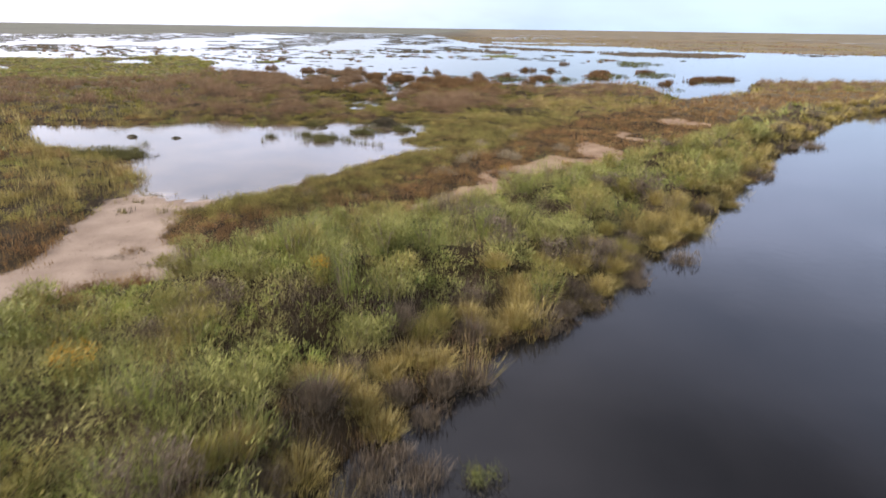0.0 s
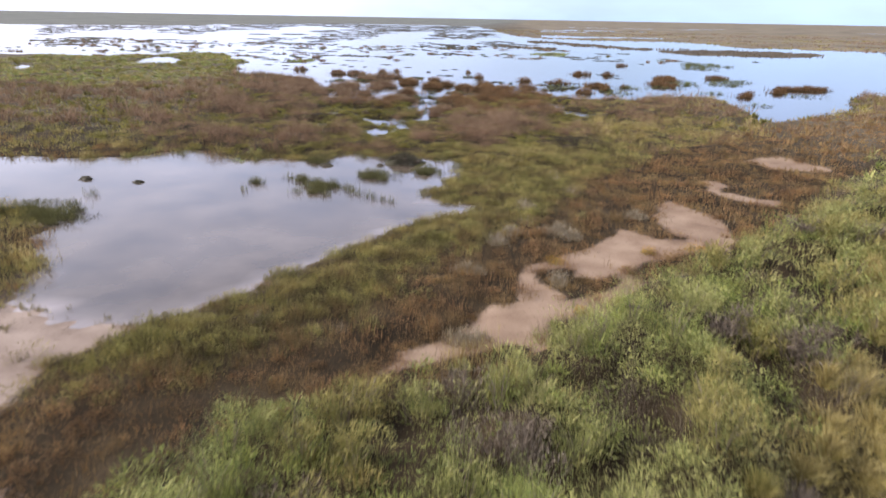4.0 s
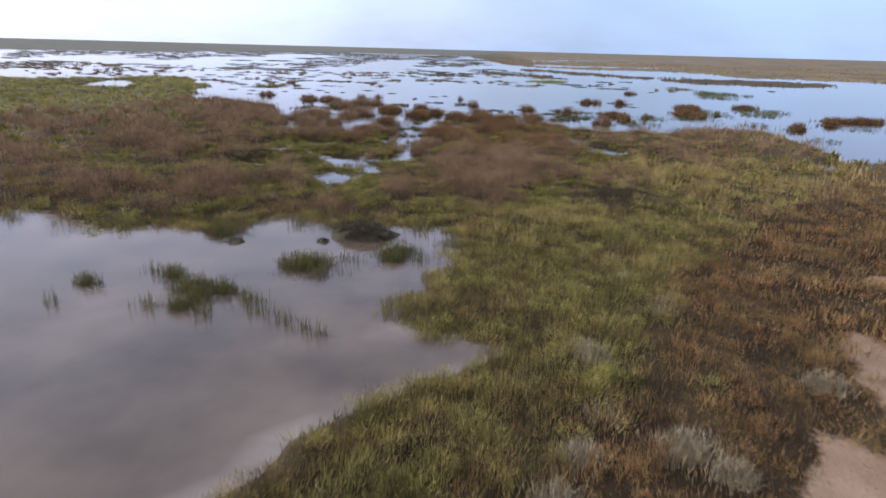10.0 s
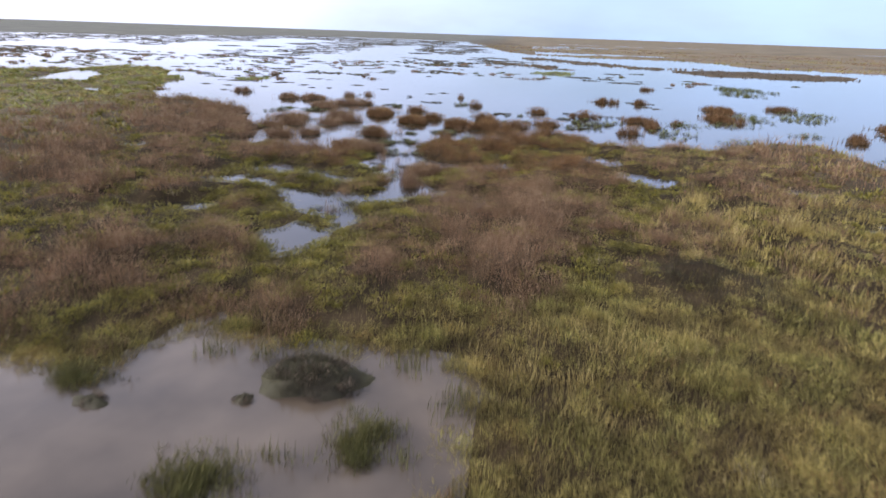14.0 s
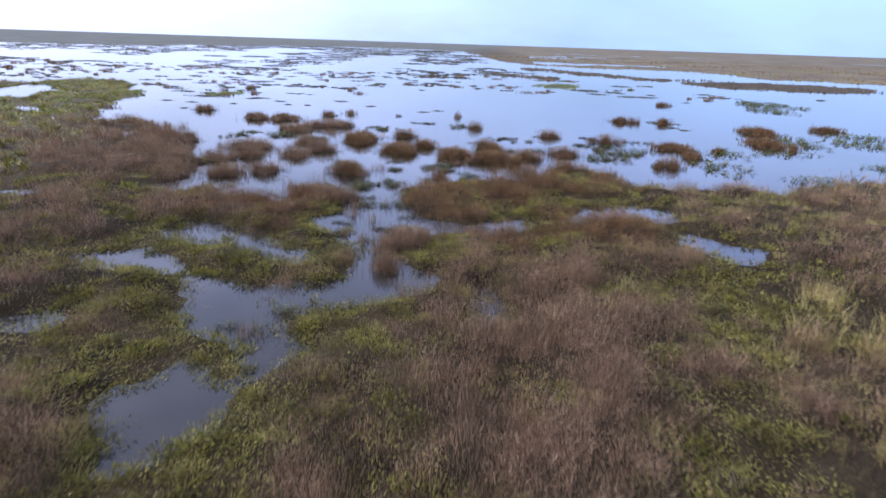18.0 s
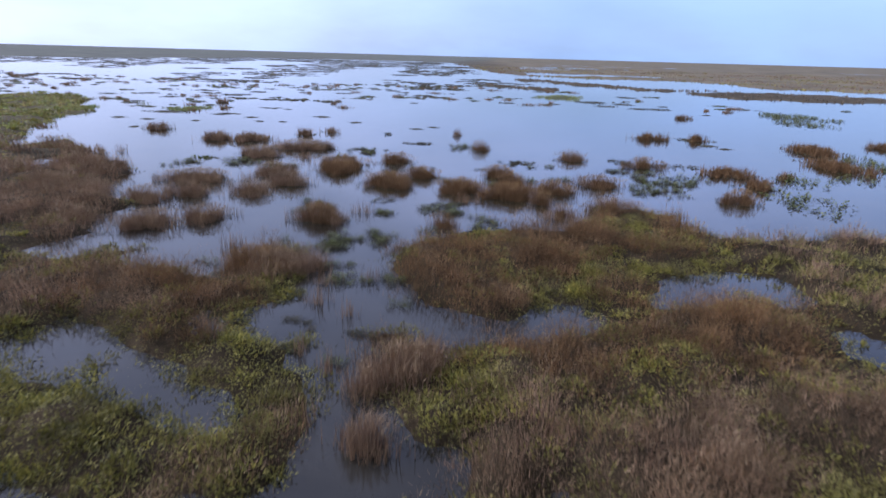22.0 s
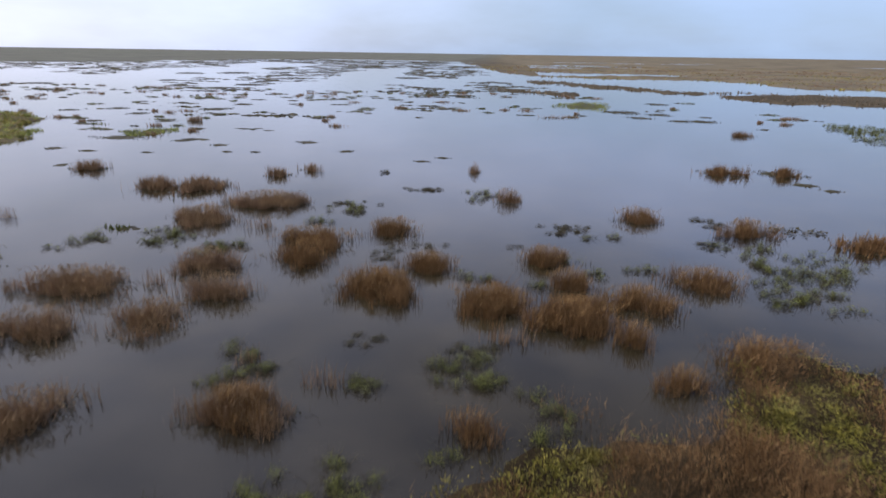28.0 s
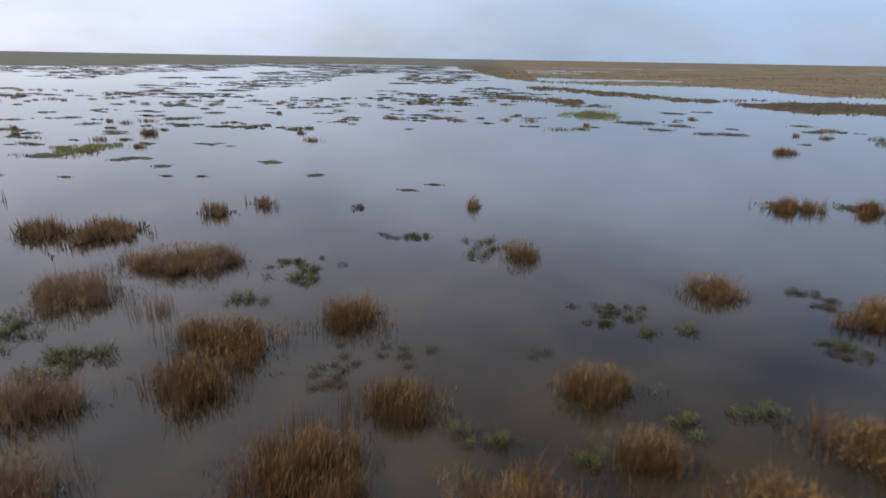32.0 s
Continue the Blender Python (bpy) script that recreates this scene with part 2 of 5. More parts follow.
    l.new(fine.outputs["Fac"], rag.inputs[0])
    l.new(s.outputs["Red"], rag.inputs[2])
    crisp = n.new("ShaderNodeMapRange")
    for q, v in (("From Min", 0.62), ("From Max", 0.92), ("To Min", 0.0), ("To Max", 1.0)):
        crisp.inputs[q].default_value = v
    l.new(rag.outputs["Value"], crisp.inputs["Value"])
    col = mud
    for fac, other in ((s.outputs["Blue"], far), (s.outputs["Green"], hazy_olive), (a.outputs["Alpha"], sand), (crisp.outputs["Result"], sand)):
        mx = n.new("ShaderNodeMix")
        mx.data_type = "RGBA"
        l.new(fac, mx.inputs["Factor"])
        l.new(col.outputs[0] if col is mud else col.outputs["Result"], mx.inputs["A"])
        l.new(other.outputs["Result" if other is sand else "Color"], mx.inputs["B"])
        col = mx
    l.new(col.outputs["Result"], p.inputs["Base Color"])
    p.inputs["Roughness"].default_value = 0.95
    p.inputs["Specular IOR Level"].default_value = 0.05
    b = n.new("ShaderNodeBump")
    b.inputs["Strength"].default_value, b.inputs["Distance"].default_value = 0.2, 0.03
    l.new(fine.outputs["Fac"], b.inputs["Height"])
    l.new(b.outputs["Normal"], p.inputs["Normal"])
    return m


def water_material():
    m, n, l, p = material("marsh_water")
    a = n.new("ShaderNodeVertexColor")
    a.layer_name = "murk"
    t = n.new("ShaderNodeTexCoord")
    silt = n.new("ShaderNodeTexNoise")
    silt.inputs["Scale"].default_value, silt.inputs["Detail"].default_value = 0.35, 4.0
    l.new(t.outputs["Object"], silt.inputs["Vector"])
    k = n.new("ShaderNodeMapRange")
    for q, v in (("From Min", 0.3), ("From Max", 0.7), ("To Min", 0.55), ("To Max", 1.5)):
        k.inputs[q].default_value = v
    l.new(silt.outputs["Fac"], k.inputs["Value"])
    mul = n.new("ShaderNodeVectorMath")
    mul.operation = "SCALE"
    l.new(a.outputs["Color"], mul.inputs[0])
    l.new(k.outputs["Result"], mul.inputs["Scale"])
    l.new(mul.outputs["Vector"], p.inputs["Base Color"])
    p.inputs["Roughness"].default_value = 0.06
    p.inputs["IOR"].default_value = 1.39
    w = n.new("ShaderNodeTexNoise")
    w.inputs["Scale"].default_value, w.inputs["Detail"].default_value = 2.5, 3.0
    l.new(t.outputs["Object"], w.inputs["Vector"])
    b = n.new("ShaderNodeBump")
    b.inputs["Strength"].default_value, b.inputs["Distance"].default_value = 0.12, 0.02
    l.new(w.outputs["Fac"], b.inputs["Height"])
    l.new(b.outputs["Normal"], p.inputs["Normal"])
    return m


M_GROUND, M_WATER = ground_material(), water_material()

# ---- plan, in metres: x to the right, y ahead ----
SHORE_WEST = [(-900, 120), (-300, 130), (-99.8, 121.7), (-82.2, 122.1), (-78.2, 137.8), (-73.5, 142), (-63.5, 134.8), (-61, 128), (-52.5, 119.6), (-53, 114), (-49.8, 109.8), (-48.8, 106.8),
              (-46.3, 102.5), (-43.1, 98.3), (-41.5, 95), (-39, 94.1), (-40.8, 97.5), (-39.5, 99.7), (-36, 95.6), (-33.5, 93), (-30.5, 92), (-27.8, 90.3), (-26.4, 88.4), (-27.2, 85.9), (-25.2, 83.2),
              (-22.4, 82.3), (-21.6, 80.9), (-23.1, 79.8), (-21.2, 77), (-20.8, 75.7), (-18.7, 74.9), (-17.8, 75.1), (-17.5, 73.5), (-14.3, 73.2), (-13.3, 73.4), (-13.8, 75.4), (-13, 77.1),
              (-11.8, 76.7), (-11.1, 73.7), (-10.4, 72.1), (-11.1, 71.2), (-10.8, 69.3), (-9.1, 68.7)]
SHORE_EAST = [(-7.8, 69), (-7.9, 69.9), (-5.4, 70.2), (-5, 69.4), (-2.5, 71), (-0.9, 71.5), (-0.8, 72.6), (-2.4, 72.4), (-3.5, 71.1),
              (-4.6, 71), (-6.3, 73), (-7.5, 74.4), (-7.8, 76.2), (-7.6, 78.4), (-5.5, 80.2), (-2.6, 81.1), (-0.1, 81.4), (0.9, 84), (0.5, 85.1),
              (2.9, 86.1), (5.2, 84.6), (4.8, 82.7), (5.8, 81.1), (7.7, 81.4), (12.3, 83), (14.2, 81.9), (17.6, 84.4), (22.7, 87), (24.7, 85.2),
              (25, 80.6), (24.6, 71.4), (16.4, 62.3), (24, 68.9), (35.7, 77.5), (43, 92.7), (51, 96), (66, 97.5), (200, 115), (900, 150)]
FAR_SHORE = [(900, 200), (400, 215), (150, 228), (97, 246), (77, 254), (79, 272), (62, 306), (29, 301), (4, 312), (-9, 346), (-19, 406), (-40, 540), (-60, 700),
             (-200, 760), (-269, 609), (-259, 436), (-290, 384), (-500, 330), (-900, 300)]
ISLES = [[(-13.8, 222), (-4.8, 220), (7.8, 211), (11.6, 202), (4.0, 195), (-4.9, 208)],
         [(-6, 274), (7.1, 277), (21.9, 252), (35, 229), (49.8, 227), (56, 228), (48, 216), (31.4, 213), (19.1, 232), (2.1, 251)],
         [(41, 209), (55.2, 225), (66.2, 223), (75.2, 221), (92, 214), (80, 192), (64.1, 189), (57.1, 188), (48.1, 190), (39.1, 194)]]
CHANNEL = [(-1, -30), (0.2, 5), (0.8, 8), (1.3, 10), (2.4, 11.1), (4.1, 13.8), (5.5, 15.4), (7, 17.3), (9.5, 19.9), (11.6, 22.6), (14, 25.9), (17.2, 32),
           (23.8, 40.9), (32, 52.5), (39.9, 61.4), (46, 64.9), (70, 68), (300, 70), (300, -30)]
POND = [(-32.3, 41.5), (-28, 37.5), (-24.2, 34.8), (-21.0, 33.4), (-17.1, 31.3), (-17.0, 30.0), (-14.7, 28.4), (-13.2, 25.2), (-11.9, 25.1), (-10.0, 24.4), (-8.6, 25.2), (-6.4, 27.4),
        (-5.2, 30.2), (-3.7, 32.6), (-2.8, 34.6), (-1.9, 36.0), (-0.4, 37.6), (0.4, 38.3), (-0.2, 38.7), (-1.8, 38.7), (-2.2, 39.3), (-2.0, 40.3), (-1.3, 41.6), (-1.2, 43.0), (-1.1, 45.0), (-1.2, 46.6), (-1.3, 47.8), (-2.6, 48.2),
        (-6.0, 47.9), (-8.2, 47.7), (-9.3, 49.0), (-10.4, 45.6), (-12.4, 46.2), (-13.4, 46.1), (-15.6, 45.2), (-18.3, 46.2), (-20.5, 47.0), (-22.0, 44.8), (-25.9, 43.0), (-32.1, 42.2)]
CREEK = [(-12.5, 62.6), (-12.4, 63.2), (-10.6, 62.3), (-9.6, 62.3), (-9, 62.8), (-7.4, 62.9), (-7.3, 64.6), (-7.5, 66.1), (-8.6, 67.8), (-9, 70.3), (-7.7, 69.3),
         (-6.9, 66.5), (-5.7, 65), (-4.6, 64.9), (-4.5, 63.8), (-5.3, 62.7), (-8.1, 61.7), (-9.1, 61.5), (-8.6, 60.6), (-8.1, 59.6), (-7.6, 59), (-8, 57.8),
         (-8.7, 58.8), (-10.4, 59.9), (-11.4, 59.7), (-11.6, 61.2)]
POOLS = [[(-6.3, 71.5), (-5.3, 72), (-4.3, 71.6), (-3.5, 71.4), (-2.5, 72), (-2.1, 72.9), (-1, 72.7), (-0.4, 72), (-1, 71.5), (-2.4, 70.8), (-3.1, 70.3), (-4, 69.9), (-5.3, 69.1), (-6.1, 69.4)],
         [(-12.7, 70.5), (-12, 70.4), (-11.3, 69.4), (-11.4, 68.7), (-12.3, 69.7)],
         [(-17.6, 64.3), (-16.7, 64.6), (-14.2, 64), (-13.1, 63.1), (-15.6, 63.5), (-17.2, 63.2)],
         [(-2.7, 63.6), (-2.1, 63.8), (-1.8, 61.9), (-2.3, 61.5)],
         [(-15.9, 68.9), (-14.6, 68.6), (-13.3, 67.2), (-11.9, 67.1), (-9.4, 65.7), (-9.7, 65.2), (-11.4, 65.8), (-13.5, 66.5), (-15.2, 66.7), (-16.7, 66.9)],
         [(1.5, 73.9), (2.1, 75.2), (4.5, 76.7), (5.6, 76.6), (6.2, 74.8), (5.5, 74.1), (4.5, 75), (1.9, 73.5)],
         [(5.8, 71.9), (7.3, 70.8), (9, 70.6), (8.3, 69.1), (7.4, 69.2), (5.8, 70.7)],
         [(-10.6, 55.6), (-10.2, 57.6), (-8.6, 57.1), (-8.4, 55.7), (-8.9, 54.6), (-9.4, 54.1)],
         [(-28.2, 71.8), (-27, 73.2), (-26.6, 72.2)], [(-17.2, 64), (-15.9, 64.9), (-15.8, 64.3)],
         [(14.7, 70), (15.6, 71), (17, 69.2), (16.2, 68.8)], [(-16.9, 58.7), (-15.4, 59.7), (-15.3, 58.8)],
         [(-77.9, 127), (-76.2, 130.1), (-71.6, 127.5), (-65, 120.3), (-65.6, 115.8), (-61.6, 110), (-65.3, 107.8), (-71, 109)],
         [(-87.1, 101.7), (-85.9, 104.9), (-76.5, 94.8), (-76.8, 91.7)], [(-68.9, 93), (-67.4, 95.6), (-64.7, 91.9), (-65.5, 89.8)],
         [(-58.4, 105.7), (-53.3, 103.1), (-51, 100.9), (-51.8, 99.8)], [(-47.1, 97), (-44.3, 96), (-43.2, 94.5), (-44.8, 94.8)],
         [(-35.6, 90.6), (-35.1, 93), (-33.1, 90.7), (-32.1, 88.5), (-33.2, 88.6)], [(-21.9, 74.6), (-20.7, 76), (-19.4, 75.7), (-19.8, 74.1)]]
SANDS = [[(-13.2, 25.2), (-9, 24.6), (-9.3, 21.1), (-8.7, 19.6), (-7.3, 18.6), (-6.1, 17.9), (-4.9, 17.1), (-6.5, 16.2), (-8, 15.5), (-9, 14.4), (-10.4, 12), (-13.5, 11),
          (-11.4, 15.2), (-10.9, 16.9), (-11.9, 19.2), (-12.7, 22.5)],
         [(4.3, 31.0), (4.5, 31.7), (5.8, 32.8), (6.2, 34.2), (6.9, 35.4), (7.7, 34.7), (8.6, 34.1), (10.1, 34.5), (9.6, 35.3), (9.2, 37.8), (9.7, 39.3), (10.3, 40.4), (10.9, 39.0), (11.7, 37.6),
          (11.7, 35.7), (11.5, 34.8), (10.6, 33.9), (9.1, 33.4), (7.3, 32.1), (6.8, 30.9), (5.5, 30.1), (4.9, 30.2)],
         [(0.8, 25.4), (1.5, 26.5), (2.2, 27.1), (3.2, 27.4), (3.2, 27.8), (2.7, 29.0), (2.9, 30.3), (3.4, 30.9), (4.3, 30.9), (3.3, 30.2), (3.2, 29.4), (3.8, 28.6), (4.1, 28.0), (5.0, 27.9), (5.7, 28.4),
          (6.8, 30.4), (6.9, 29.7), (5.9, 28.0), (5.5, 27.1), (4.4, 27.2), (3.7, 26.5), (4.0, 24.8), (2.8, 25.4), (0.9, 24.8), (0.2, 24.2), (-1.0, 23.7)],
         [(12.8, 44.7), (13.7, 45.0), (14.0, 43.7), (13.0, 43.1), (14.5, 42.0), (15.8, 41.3), (15.3, 40.7), (13.8, 41.4)],
         [(17.0, 50.1), (19.4, 53.1), (20.6, 51.5), (21.6, 50.1), (21.1, 48.9), (19.2, 49.0), (17.6, 49.3)]]
BANK_INNER = [(-60, -30), (-60, 8), (-16, 9), (-10.5, 11.5), (-8.8, 13.2), (-6.7, 15.3), (-4.6, 16.9), (-4.4, 20.1), (-1.6, 22.2), (2.1, 24.5), (6.1, 28.3), (10.3, 33.5),
              (16.7, 40.5), (27.3, 54.1), (34, 62), (60, 74), (300, 78)]
REED_A = [
    (-28.7, 103.3, 1.45, 1.0), (-25.8, 103.7, 1.55, 1.8), (-19.8, 100.5, 2.1, 1.4), (-21.8, 96.7, 1.5, 1.6), (-14.9, 94.2, 1.55, 1.2),
    (-14.5, 91.9, 1.15, 1.1), (-11.4, 96.3, 1.25, 0.95), (-10.6, 88.9, 1.33, 1.3), (-9.0, 91.6, 1.02, 0.75), (-6.3, 88.1, 1.26, 1.05),
    (-4.2, 93.0, 0.95, 0.65), (-3.4, 90.3, 0.9, 0.5), (-3.4, 87.2, 1.35, 1.15), (-1.0, 88.8, 1.3, 0.9), (2.0, 91.3, 1.3, 0.85),
    (1.2, 100.6, 1.15, 0.75), (6.4, 98.8, 1.15, 0.9), (-18.2, 90.2, 1.15, 1.0), (-16.3, 87.7, 1.25, 0.75), (-17.5, 85.3, 1.1, 1.05),
]
REED_B = [
    (11.8, 97.2, 1.6, 1.2), (-21.8, 87.5, 1.9, 1.3), (-22.0, 82.7, 1.05, 0.95), (-20.5, 84.0, 1.15, 0.85), (-28.3, 88.2, 1.3, 1.3),
    (-19.2, 78.5, 1.35, 1.15), (-17.3, 79.9, 1.1, 0.95), (-12.2, 80.7, 1.0, 0.6), (-6.5, 80.8, 0.62, 0.35), (-12.6, 74.3, 1.2, 1.05),
    (-0.9, 83.5, 0.7, 0.35), (10.6, 114.9, 1.5, 0.9), (12.2, 93.4, 0.95, 0.9), (9.4, 88.6, 0.95, 0.9), (15.0, 115.0, 1.3, 0.65),
    (-5.9, 103.6, 0.75, 0.5), (1.6, 85.4, 0.9, 0.7), (-22.4, 108.4, 0.95, 0.4), (-1.6, 85.9, 0.5, 0.45), (-31.5, 91.0, 1.5, 0.8),
]
REED_C = [
    (-36.3, 94.6, 2.6, 1.1), (-31.6, 89.5, 2.0, 0.75), (-28.6, 84.2, 1.9, 0.8), (-25.2, 83.5, 0.9, 0.6), (-24.0, 80.9, 1.5, 0.7), (-22.8, 78.4, 1.3, 0.7),
    (-20.9, 110.7, 0.55, 0.25), (-8.4, 112.2, 0.3, 0.25), (-37, 108.1, 1.25, 0.38), (-45.6, 138.3, 0.9, 0.27), (20.5, 138.7, 1.15, 0.35),
]
SPARSE_A = [
    (-10.6, 82.4, 0.6, 0.3), (-32.1, 95.5, 0.45, 0.25), (-14.3, 76.4, 0.5, 0.3), (-18.3, 96.0, 0.8, 0.3), (-19.1, 88.2, 0.5, 0.4),
    (-5.3, 88.6, 0.55, 0.4), (-5.7, 85.6, 0.7, 0.21), (-13.1, 83.1, 0.3, 0.25), (-8.6, 112.0, 0.3, 0.3), (-20.3, 110.2, 0.6, 0.3),
    (-9.6, 73.3, 0.4, 0.25), (-11.7, 69.4, 0.4, 0.25), (-8.2, 71.0, 0.25, 0.2), (-7.9, 67.9, 0.3, 0.2), (-8.2, 73.8, 0.3, 0.2),
    (-8.9, 68.7, 0.25, 0.2), (-7.9, 65.8, 0.4, 0.4), (-6.6, 65.3, 0.5, 0.25), (-9.0, 59.5, 0.35, 0.2), (-9.4, 71.8, 0.4, 0.3),
]
LEAFY_A = [
    (-14, 83.9, 0.35, 0.45), (-13.7, 81.9, 0.3, 0.45), (-9.5, 82.4, 0.4, 0.5), (-6.9, 83.1, 1.05, 0.5), (-4.8, 82.5, 0.5, 0.2),
    (-10.5, 77.2, 0.9, 1.0), (-12.5, 77.5, 0.35, 0.15), (-9, 78.6, 0.65, 0.2), (-14.3, 74.4, 0.45, 0.2), (-13.7, 73.3, 0.35, 0.15),
    (-10.5, 74.7, 0.3, 0.3), (-9.3, 74, 0.45, 0.35), (5.5, 91, 1.85, 2.05), (-8.8, 77.7, 0.35, 0.25), (-4.5, 80.8, 0.75, 0.22),
    (-7.2, 79.7, 0.55, 0.2), (-22.2, 94.2, 1.25, 0.45), (-25.5, 92.4, 1.15, 1.4), (-7.7, 104.7, 1.05, 1.68), (-2.2, 91.5, 0.4, 0.6),
]
LEAFY_B = [
    (-0.4, 92.5, 0.8, 0.4), (-6.9, 90.6, 0.9, 0.35), (-4.4, 90.1, 0.55, 0.4), (5.3, 93.8, 0.55, 0.88), (-15, 99.9, 1.55, 1.1),
    (-21.8, 93.1, 1.15, 0.55), (-18.5, 92.8, 1.1, 0.6), (-3, 93.2, 0.35, 0.15), (-1.8, 96.7, 0.45, 0.25), (-0.6, 97.1, 0.4, 0.35),
    (4, 96.5, 0.3, 0.3), (-18.9, 92, 0.7, 0.6), (-15.7, 97.4, 0.85, 0.45),
]
DARK_A = [
    (8.6, 99.6, 2.0, 0.7), (-6.8, 84.8, 0.85, 0.5), (-11.2, 93.2, 0.6, 0.3), (-11.4, 105.6, 1.2, 0.4), (-7.6, 69.9, 0.7, 0.4), (-9.3, 70.3, 0.6, 0.4),
    (-10.1, 85, 0.7, 0.45), (-14.8, 100.7, 1.5, 1.15), (-2.6, 98.6, 1.3, 0.4), (-10.2, 94.1, 1.5, 0.45), (-3.1, 97.7, 0.9, 0.75),
    (-5.4, 94.9, 0.45, 0.25), (4.8, 101.1, 0.7, 0.45), (-10.7, 106, 0.8, 0.5), (-15.1, 110.9, 0.75, 0.22), (4.1, 96.5, 0.75, 0.65),
    (-11.1, 92.6, 0.75, 0.5), (-18.6, 92.7, 1.0, 0.35), (5, 100.3, 0.75, 0.65),
]
MAT_A = [
    (-105, 229.7, 2.25, 3.6), (-126.9, 280.8, 3.75, 6.0), (-114, 291.3, 5.85, 9.36), (-74, 216.4, 3.35, 4.95), (-78.1, 234, 2.0, 3.2),
    (-80.2, 200.6, 2.2, 3.52), (-69.2, 196, 2.1, 3.36), (-50.6, 153.2, 2.1, 2.7), (-50.1, 161.9, 1.6, 1.95), (-64.7, 150.7, 1.4, 2.24),
    (-69.4, 146.6, 1.15, 1.84), (-57.5, 144.8, 1.35, 2.16), (-57.4, 135.5, 1.05, 1.68), (-64.9, 135.7, 0.9, 1.44), (-45.1, 123.2, 2.45, 1.5),
    (-48.7, 137.2, 1.05, 1.6), (-38.1, 122.6, 0.9, 0.8), (-33.2, 120.7, 0.8, 1.28), (-46.4, 116, 0.8, 1.28), (-42.6, 115.3, 0.85, 0.35),
]
MAT_B = [
    (-37.3, 115.6, 0.55, 0.25), (-40, 109, 0.6, 0.7), (-25.8, 124, 1.15, 0.85), (-20.6, 119.5, 0.8, 0.65), (-27.8, 178.8, 1.35, 2.16),
    (-32.9, 205.1, 1.35, 2.16), (-42.6, 275.5, 3.55, 5.68), (-13.1, 115.9, 0.65, 0.3), (-11.6, 117.9, 0.6, 0.2), (-51.4, 198, 0.85, 1.36),
    (-36.4, 179.2, 0.65, 1.04), (-39.8, 149.3, 0.5, 0.8), (-26.7, 152.8, 0.6, 0.96), (-18.7, 149.1, 0.6, 0.85), (-42.7, 164.7, 0.65, 0.6),
    (-28.3, 117.6, 0.45, 0.25), (-30.8, 117.2, 0.45, 0.25), (-123.6, 204.3, 3.7, 2.15), (-104.3, 184.1, 2.3, 3.55), (-4.8, 156.1, 0.4, 0.64),
]
MAT_C = [
    (4.6, 157.3, 0.7, 1.12), (11.5, 164.4, 2.6, 3.35), (12.8, 156.4, 1.6, 2.56), (16.7, 161.9, 1.7, 2.65), (17.4, 153.1, 1.35, 2.16),
    (20.5, 153.4, 1.9, 3.04), (21.1, 182.2, 1.85, 2.96), (10.4, 115.7, 1.3, 1.7), (14.8, 115.9, 1.35, 1.55), (15.1, 111.9, 0.85, 0.95),
    (16.1, 110.2, 0.65, 0.65), (25.7, 145.8, 0.7, 0.4), (22.8, 159.7, 0.85, 1.36),
]
GREEN_A = [
    (-44.6, 127.4, 2.05, 3.28), (6.9, 175.2, 5.1, 8.16), (-57.4, 123.1, 2.4, 3.84),
]
PONDREED = [
    (-8.7, 40.3, 0.5, 0.45), (-8.1, 39.6, 0.4, 0.3), (-8.4, 39.1, 0.3, 0.22), (-9.8, 41.1, 0.4, 0.2), (-7.8, 40.4, 0.35, 0.25), (-12.1, 40.0, 0.3, 0.16), (-6.1, 42.8, 0.95, 0.6), (-3.4, 44.5, 0.6, 0.8),
    (-10.5, 45.6, 0.7, 0.3), (-19.6, 33.2, 2.2, 0.66), (-18.2, 32.5, 1.1, 0.35),
]
POND_STALKS = [
    (-12.1, 38.6, 0.25, 0.15), (-11.8, 40.0, 0.35, 0.2), (-10.6, 41.3, 0.45, 0.2), (-9.3, 40.7, 0.5, 0.3), (-7.0, 40.0, 0.5, 0.3),
    (-6.5, 39.6, 0.4, 0.3), (-5.9, 39.1, 0.4, 0.25), (-5.2, 38.7, 0.4, 0.25), (-4.5, 38.3, 0.4, 0.2), (-3.9, 38.1, 0.3, 0.15), (-7.6, 38.7, 0.4, 0.3),
    (-5.0, 43.7, 0.7, 0.25), (-8.1, 47.2, 0.6, 0.4), (-6.6, 47.2, 0.5, 0.3), (-2.4, 44.0, 0.3, 0.3), (-3.0, 47.4, 0.6, 0.4),
    (-9.2, 38.9, 0.5, 0.3), (-1.7, 46.0, 0.4, 0.7), (-20.0, 45.6, 0.6, 0.4), (-19.2, 36.2, 0.5, 0.25), (-14.5, 45.0, 0.3, 0.3),
]
RIGHT_REED_A = [
    (23.8, 110.3, 1.7, 2.72), (32.8, 115, 1.7, 0.51), (15.3, 96.6, 0.7, 0.25), (30.6, 92.7, 0.9, 0.27), (38, 100.4, 1.85, 0.55),
    (35.1, 95.6, 1.35, 0.41), (41.5, 101, 2.5, 0.75), (29.1, 89.8, 1.1, 0.33), (21.3, 102, 1.65, 2.64),
]
